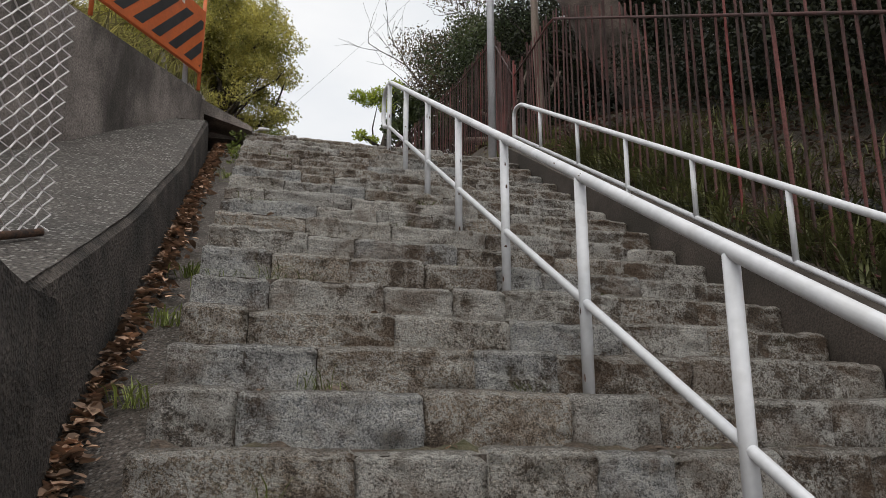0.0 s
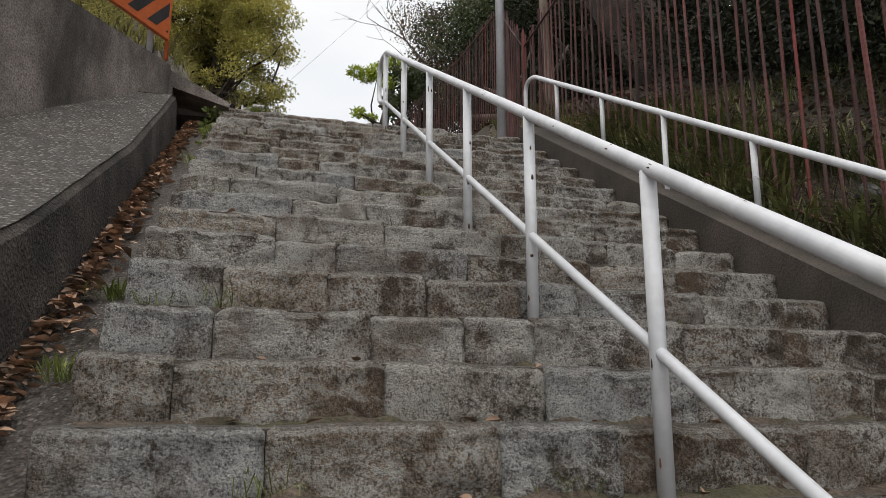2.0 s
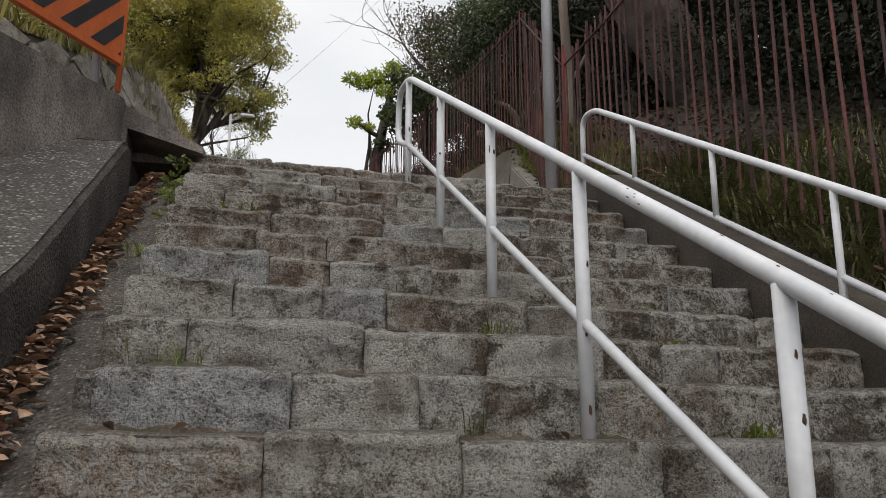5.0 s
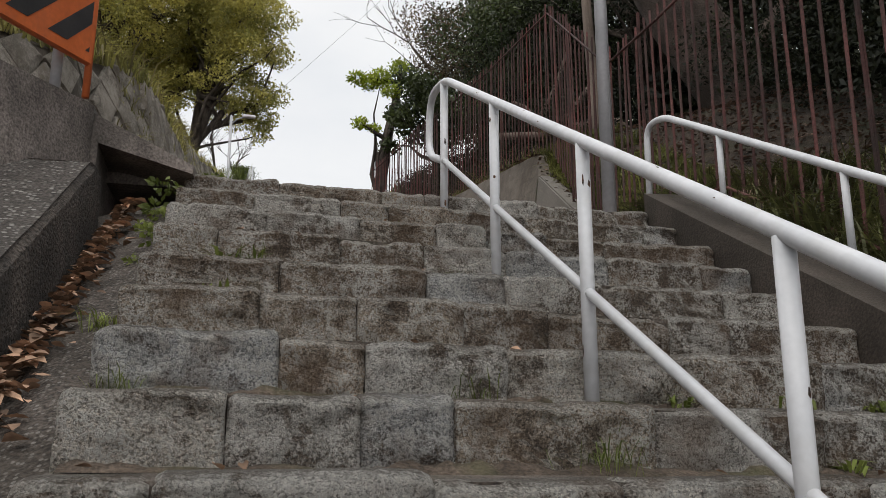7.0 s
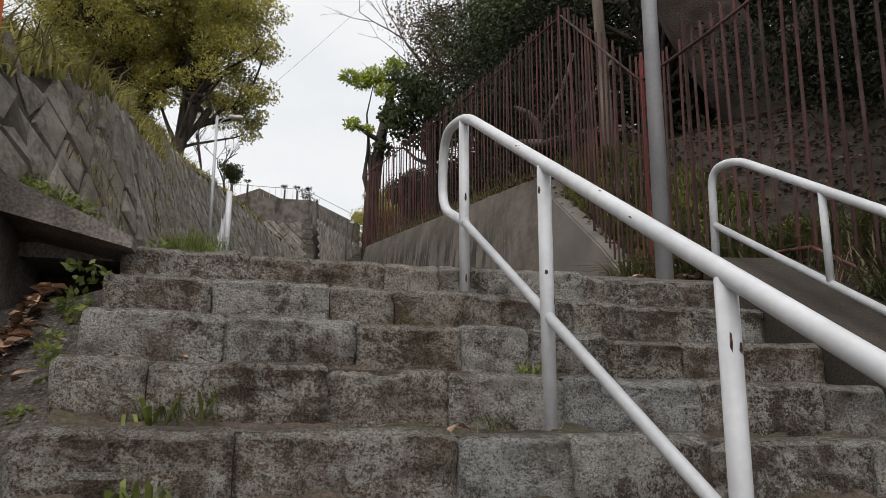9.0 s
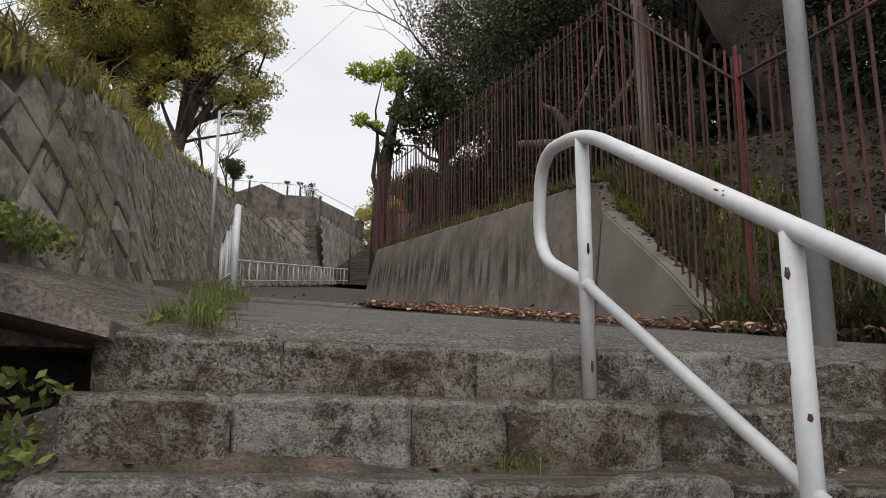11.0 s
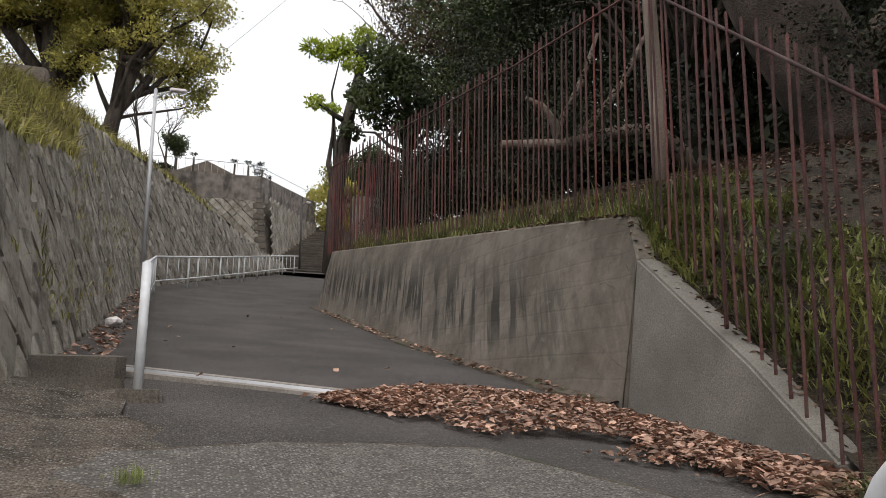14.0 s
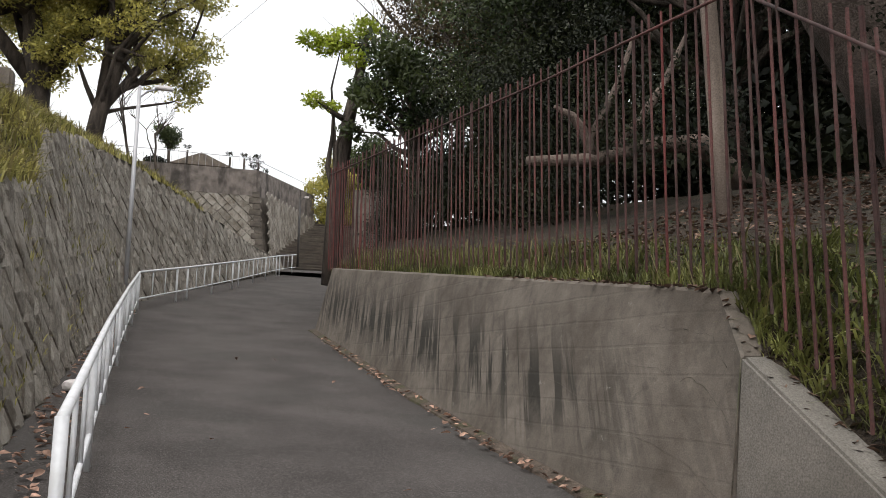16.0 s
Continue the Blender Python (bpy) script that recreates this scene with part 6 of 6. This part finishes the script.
wire = tagged(new("overhead_wire", None), "thin dark overhead wire across the sky", "wire")
wp = [(x0, 30 + (x0 - 1.04) * 0.2, 14.45 + (x0 - 1.04) * 1.17 + 0.01 * (x0 - 1) ** 2) for x0 in span(-1.5, 9.0, 12)]
tube("cable", wp, 0.005, M_BLACK, wire, sides=5)

# ---- the far end: masonry bastion, parapet, stairs, roof, garden ----
bast = empty("masonry_bastion", "pale stone masonry bastion with a concrete parapet at the path's end", "masonry wall", kind="structure")
bm = bmesh.new()
prism(bm, [(-6.0, 46.6), (4.9, 46.6), (8.8, 54.0), (8.8, 62.0), (-6.0, 62.0)], [8.5] * 5, [14.5] * 5)
for v in bm.verts:
    if v.co.z > 10 and v.co.x > 4:
        v.co.x -= 0.5
    if v.co.z > 10 and v.co.y < 50:
        v.co.y += 0.9
part("backing", bm, M_CONC, bast)
sv, sf = [], []
rng = random.Random(17)
row, ch = 0, 0.1
while ch < 4.6:
    cx = -5.5 + (0.24 if row % 2 else 0)
    while cx < 4.72 - 0.09 * ch:
        c = Vector((cx, 46.565 + 0.15 * (ch + 1.4), 9.9 + ch))
        o = len(sv)
        ring = [(0.238, 0), (0, 0.238), (-0.238, 0), (0, -0.238)]
        ring = [(a + rng.uniform(-0.03, 0.03), b_ + rng.uniform(-0.03, 0.03)) for a, b_ in ring]
        d = rng.uniform(0.01, 0.03)
        sv += [c + Vector((a, 0.15 * b_ + 0.03, b_)) for a, b_ in ring] + [c + Vector((a * 0.92, 0.15 * b_ - d, b_ * 0.92)) for a, b_ in ring]
        sf += [(o + i, o + (i + 1) % 4, o + 4 + (i + 1) % 4, o + 4 + i) for i in range(4)] + [(o + 4, o + 5, o + 6, o + 7)]
        cx += 0.48
    ch += 0.24
    row += 1
ob = link_mesh("stonework", sv, sf, M_MASON_FAR, bast, "diagonally laid pale stones")
sv, sf = [], []
for k in range(15):
    z0, w = 10.0 + k * 0.3, (0.5 if k % 2 else 0.32)
    sx, sy = 4.86 - 0.083 * (z0 + 0.15 - 8.5), 46.56 + 0.15 * (z0 + 0.15 - 8.5)
    bm = bmesh.new()
    box(bm, (sx - w, sy - 0.07, z0 + 0.01), (sx + 0.04, sy + 0.5, z0 + 0.29), 0.02)
    part("quoin", bm, M_CONC, bast)
sv, sf = [], []
row, ch = 0, 0.1
while ch < 4.6:
    cy = 47.3 + (0.24 if row % 2 else 0)
    while cy < 53.6:
        c = Vector((4.9 + 0.527 * (cy - 46.6) - 0.083 * (ch + 1.4) + 0.03, cy, 9.9 + ch))
        o = len(sv)
        ring = [(0.238, 0), (0, 0.238), (-0.238, 0), (0, -0.238)]
        d = rng.uniform(0.01, 0.03)
        sv += [c + Vector((-0.083 * b_ + 0.527 * a - 0.03, a, b_)) for a, b_ in ring] + [c + Vector((-0.083 * b_ + 0.527 * a * 0.92 + d, a * 0.92, b_ * 0.92)) for a, b_ in ring]
        sf += [(o + i, o + (i + 1) % 4, o + 4 + (i + 1) % 4, o + 4 + i) for i in range(4)] + [(o + 4, o + 5, o + 6, o + 7)]
        cy += 0.48
    ch += 0.24
    row += 1
link_mesh("stonework", sv, sf, M_MASON_FAR, bast, "diagonally laid pale stones")
bm = bmesh.new()
prism(bm, [(-6.0, 47.4), (4.38, 47.4), (8.2, 54.0), (7.8, 54.2), (4.0, 47.8), (-6.0, 47.8)], [14.3] * 6, [15.5, 15.6, 16.0, 16.0, 15.6, 15.5])
part("parapet", bm, M_CONC_DARK, bast, "dark stained concrete parapet")
bm = bmesh.new()
box(bm, (-6, 47.8, 14.0), (4.2, 62.0, 15.2))
part("terrace", bm, M_DIRT, bast)
for x in span(-5.5, 4.0, 30):
    tube("bar", [(x, 47.6, 15.5), (x, 47.6, 16.25)], 0.012, M_POLE, bast, sides=4)
tube("top_bar", [(-6, 47.6, 16.25), (4.0, 47.6, 16.25), (7.9, 54.0, 16.6)], 0.018, M_POLE, bast, sides=5)
far_stairs = empty("far_stairs", "long narrow flight of grey stone steps beyond the path", "stairs", kind="structure")
for k in range(30):
    bm = bmesh.new()
    y, z = 45.8 + k * 0.42, 10.55 + k * 0.19
    x0 = 5.5 + 0.5 * (y - 46.6)
    box(bm, (x0 - 1.0, y + 0.07, z - 0.9), (x0 + 2.6, y + 0.55, z + 0.08))
    box(bm, (x0 - 1.0, y, z + 0.08), (x0 + 2.6, y + 0.55, z + 0.14))
    part("step", bm, M_CONC, far_stairs)
plaza = sheet("far_landing", span(3.0, 14.0, 8), span(42.4, 47.0, 6), lambda x, y: lerp([(42.4, 10.03), (46.0, 10.6), (48, 10.7)], y), M_ASPHALT)
tagged(plaza, "asphalt landing at the foot of the far steps", "pavement", kind="structure")
bm = bmesh.new()
prism(bm, [(9.4, 49.0), (10.2, 48.6), (15.5, 60), (14.0, 60)], [10] * 4, [15.4, 15.4, 18, 18])
tagged(part("far_wall", bm, M_CONC), "grey concrete wall beside the far steps", "retaining wall", kind="structure")
house = empty("house", "small house with a brown tiled gable roof above the parapet", "house")
bm = bmesh.new()
box(bm, (0.4, 55, 15.0), (3.1, 58, 17.5))
part("wall", bm, M_CONC_LIGHT, house)
bm = bmesh.new()
vs = [bm.verts.new(c) for c in ((0.0, 54.6, 17.4), (3.5, 54.6, 17.4), (1.75, 54.6, 18.15), (0.0, 58.4, 17.4), (3.5, 58.4, 17.4), (1.75, 58.4, 18.15))]
for f in ((0, 1, 2), (3, 5, 4), (0, 2, 5, 3), (1, 4, 5, 2), (0, 3, 4, 1)):
    bm.faces.new([vs[i] for i in f])
part("roof", bm, M_ROOF, house)
for i, (x, z) in enumerate(((0.9, 16.75), (2.95, 16.6), (3.65, 16.6))):
    t = empty("pollarded_tree", "pollarded garden tree with a knobbly head", "tree", group="pollarded garden trees")
    r = random.Random(i)
    tube("trunk", [(x, 48.4, 15.2), (x + 0.02, 48.4, z - 0.2)], [0.06, 0.05], M_BARK, t, sides=6)
    v, q = leaf_quads(clump_points([(x, 48.4, z - 0.05, 0.16), (x + 0.1, 48.4, z, 0.12), (x - 0.11, 48.4, z, 0.12)], 3500, 90 + i), 0.07, 90 + i)
    quick_mesh("crown", v, q, M_LEAF_DARK, t)
tree("garden_tree", "round clipped dark evergreen on the terrace", [[(0.05, 48.6, 15.2, 0.09), (0.05, 48.6, 16.6, 0.07)]], crown_clumps((0.05, 48.6, 17.25), (0.62, 0.55, 0.62), 20, 0.36, 95, 0.2), M_LEAF_MID, 0.13, 1300, 95)
tree("garden_shrub", "low dark shrub on the terrace", [[(-0.6, 48.6, 15.2, 0.06), (-0.6, 48.6, 15.6, 0.05)]], crown_clumps((-0.6, 48.6, 15.9), (0.5, 0.4, 0.35), 9, 0.28, 96, 0.2), M_LEAF_DARK, 0.13, 1500, 96)
tree("garden_tree", "loose-branched small tree on the terrace", [[(4.4, 49.5, 15.2, 0.06), (4.5, 49.5, 16.4, 0.04)]], crown_clumps((4.5, 49.5, 16.5), (0.6, 0.5, 0.6), 14, 0.22, 97, 0.3), M_LEAF_DARK, 0.1, 900, 97, share=1.0)
tree("yellow_tree", "yellow-green bushy tree above the far steps", [[(9.6, 54.8, 12.0, 0.2), (9.6, 54.7, 15.5, 0.15)]], crown_clumps((9.6, 54.6, 15.9), (1.5, 1.4, 2.4), 46, 0.7, 99, 0.2), M_LEAF_OLIVE, 0.2, 500, 99)
tree("yellow_tree", "green bushy tree above the far steps", [[(12.0, 56.0, 12.0, 0.2), (12.0, 56.0, 15.5, 0.15)]], crown_clumps((12.4, 56.0, 18.0), (2.4, 2.0, 2.6), 40, 1.0, 100, 0.2), M_LEAF_MID, 0.22, 400, 100)
# thin leafless shrubs under the big trees
bare_tree("bare_shrub", "thin leafless shrub at the wall top", (-0.9, 34.0, 12.3), 1.5, 31, 0.05)
bare_tree("bare_shrub", "thin leafless shrub at the wall top", (-0.1, 35.0, 12.2), 1.2, 32, 0.05)
# retaining pier in the slope
bm = bmesh.new()
box(bm, (-3.2, 21.9, 8.6), (-2.0, 22.2, 10.6), 0.04)
tagged(part("wall_pier", bm, M_CONC), "grey concrete pier standing in the grassy slope", "pier", kind="structure")
# ground behind the start
lower = sheet("lower_landing", span(-8, 12, 8), span(-30, -1.7, 8), lambda x, y: nosing(-1.9) - 0.02, M_ASPHALT)
tagged(lower, "asphalt landing at the foot of the steps", "pavement", kind="structure")

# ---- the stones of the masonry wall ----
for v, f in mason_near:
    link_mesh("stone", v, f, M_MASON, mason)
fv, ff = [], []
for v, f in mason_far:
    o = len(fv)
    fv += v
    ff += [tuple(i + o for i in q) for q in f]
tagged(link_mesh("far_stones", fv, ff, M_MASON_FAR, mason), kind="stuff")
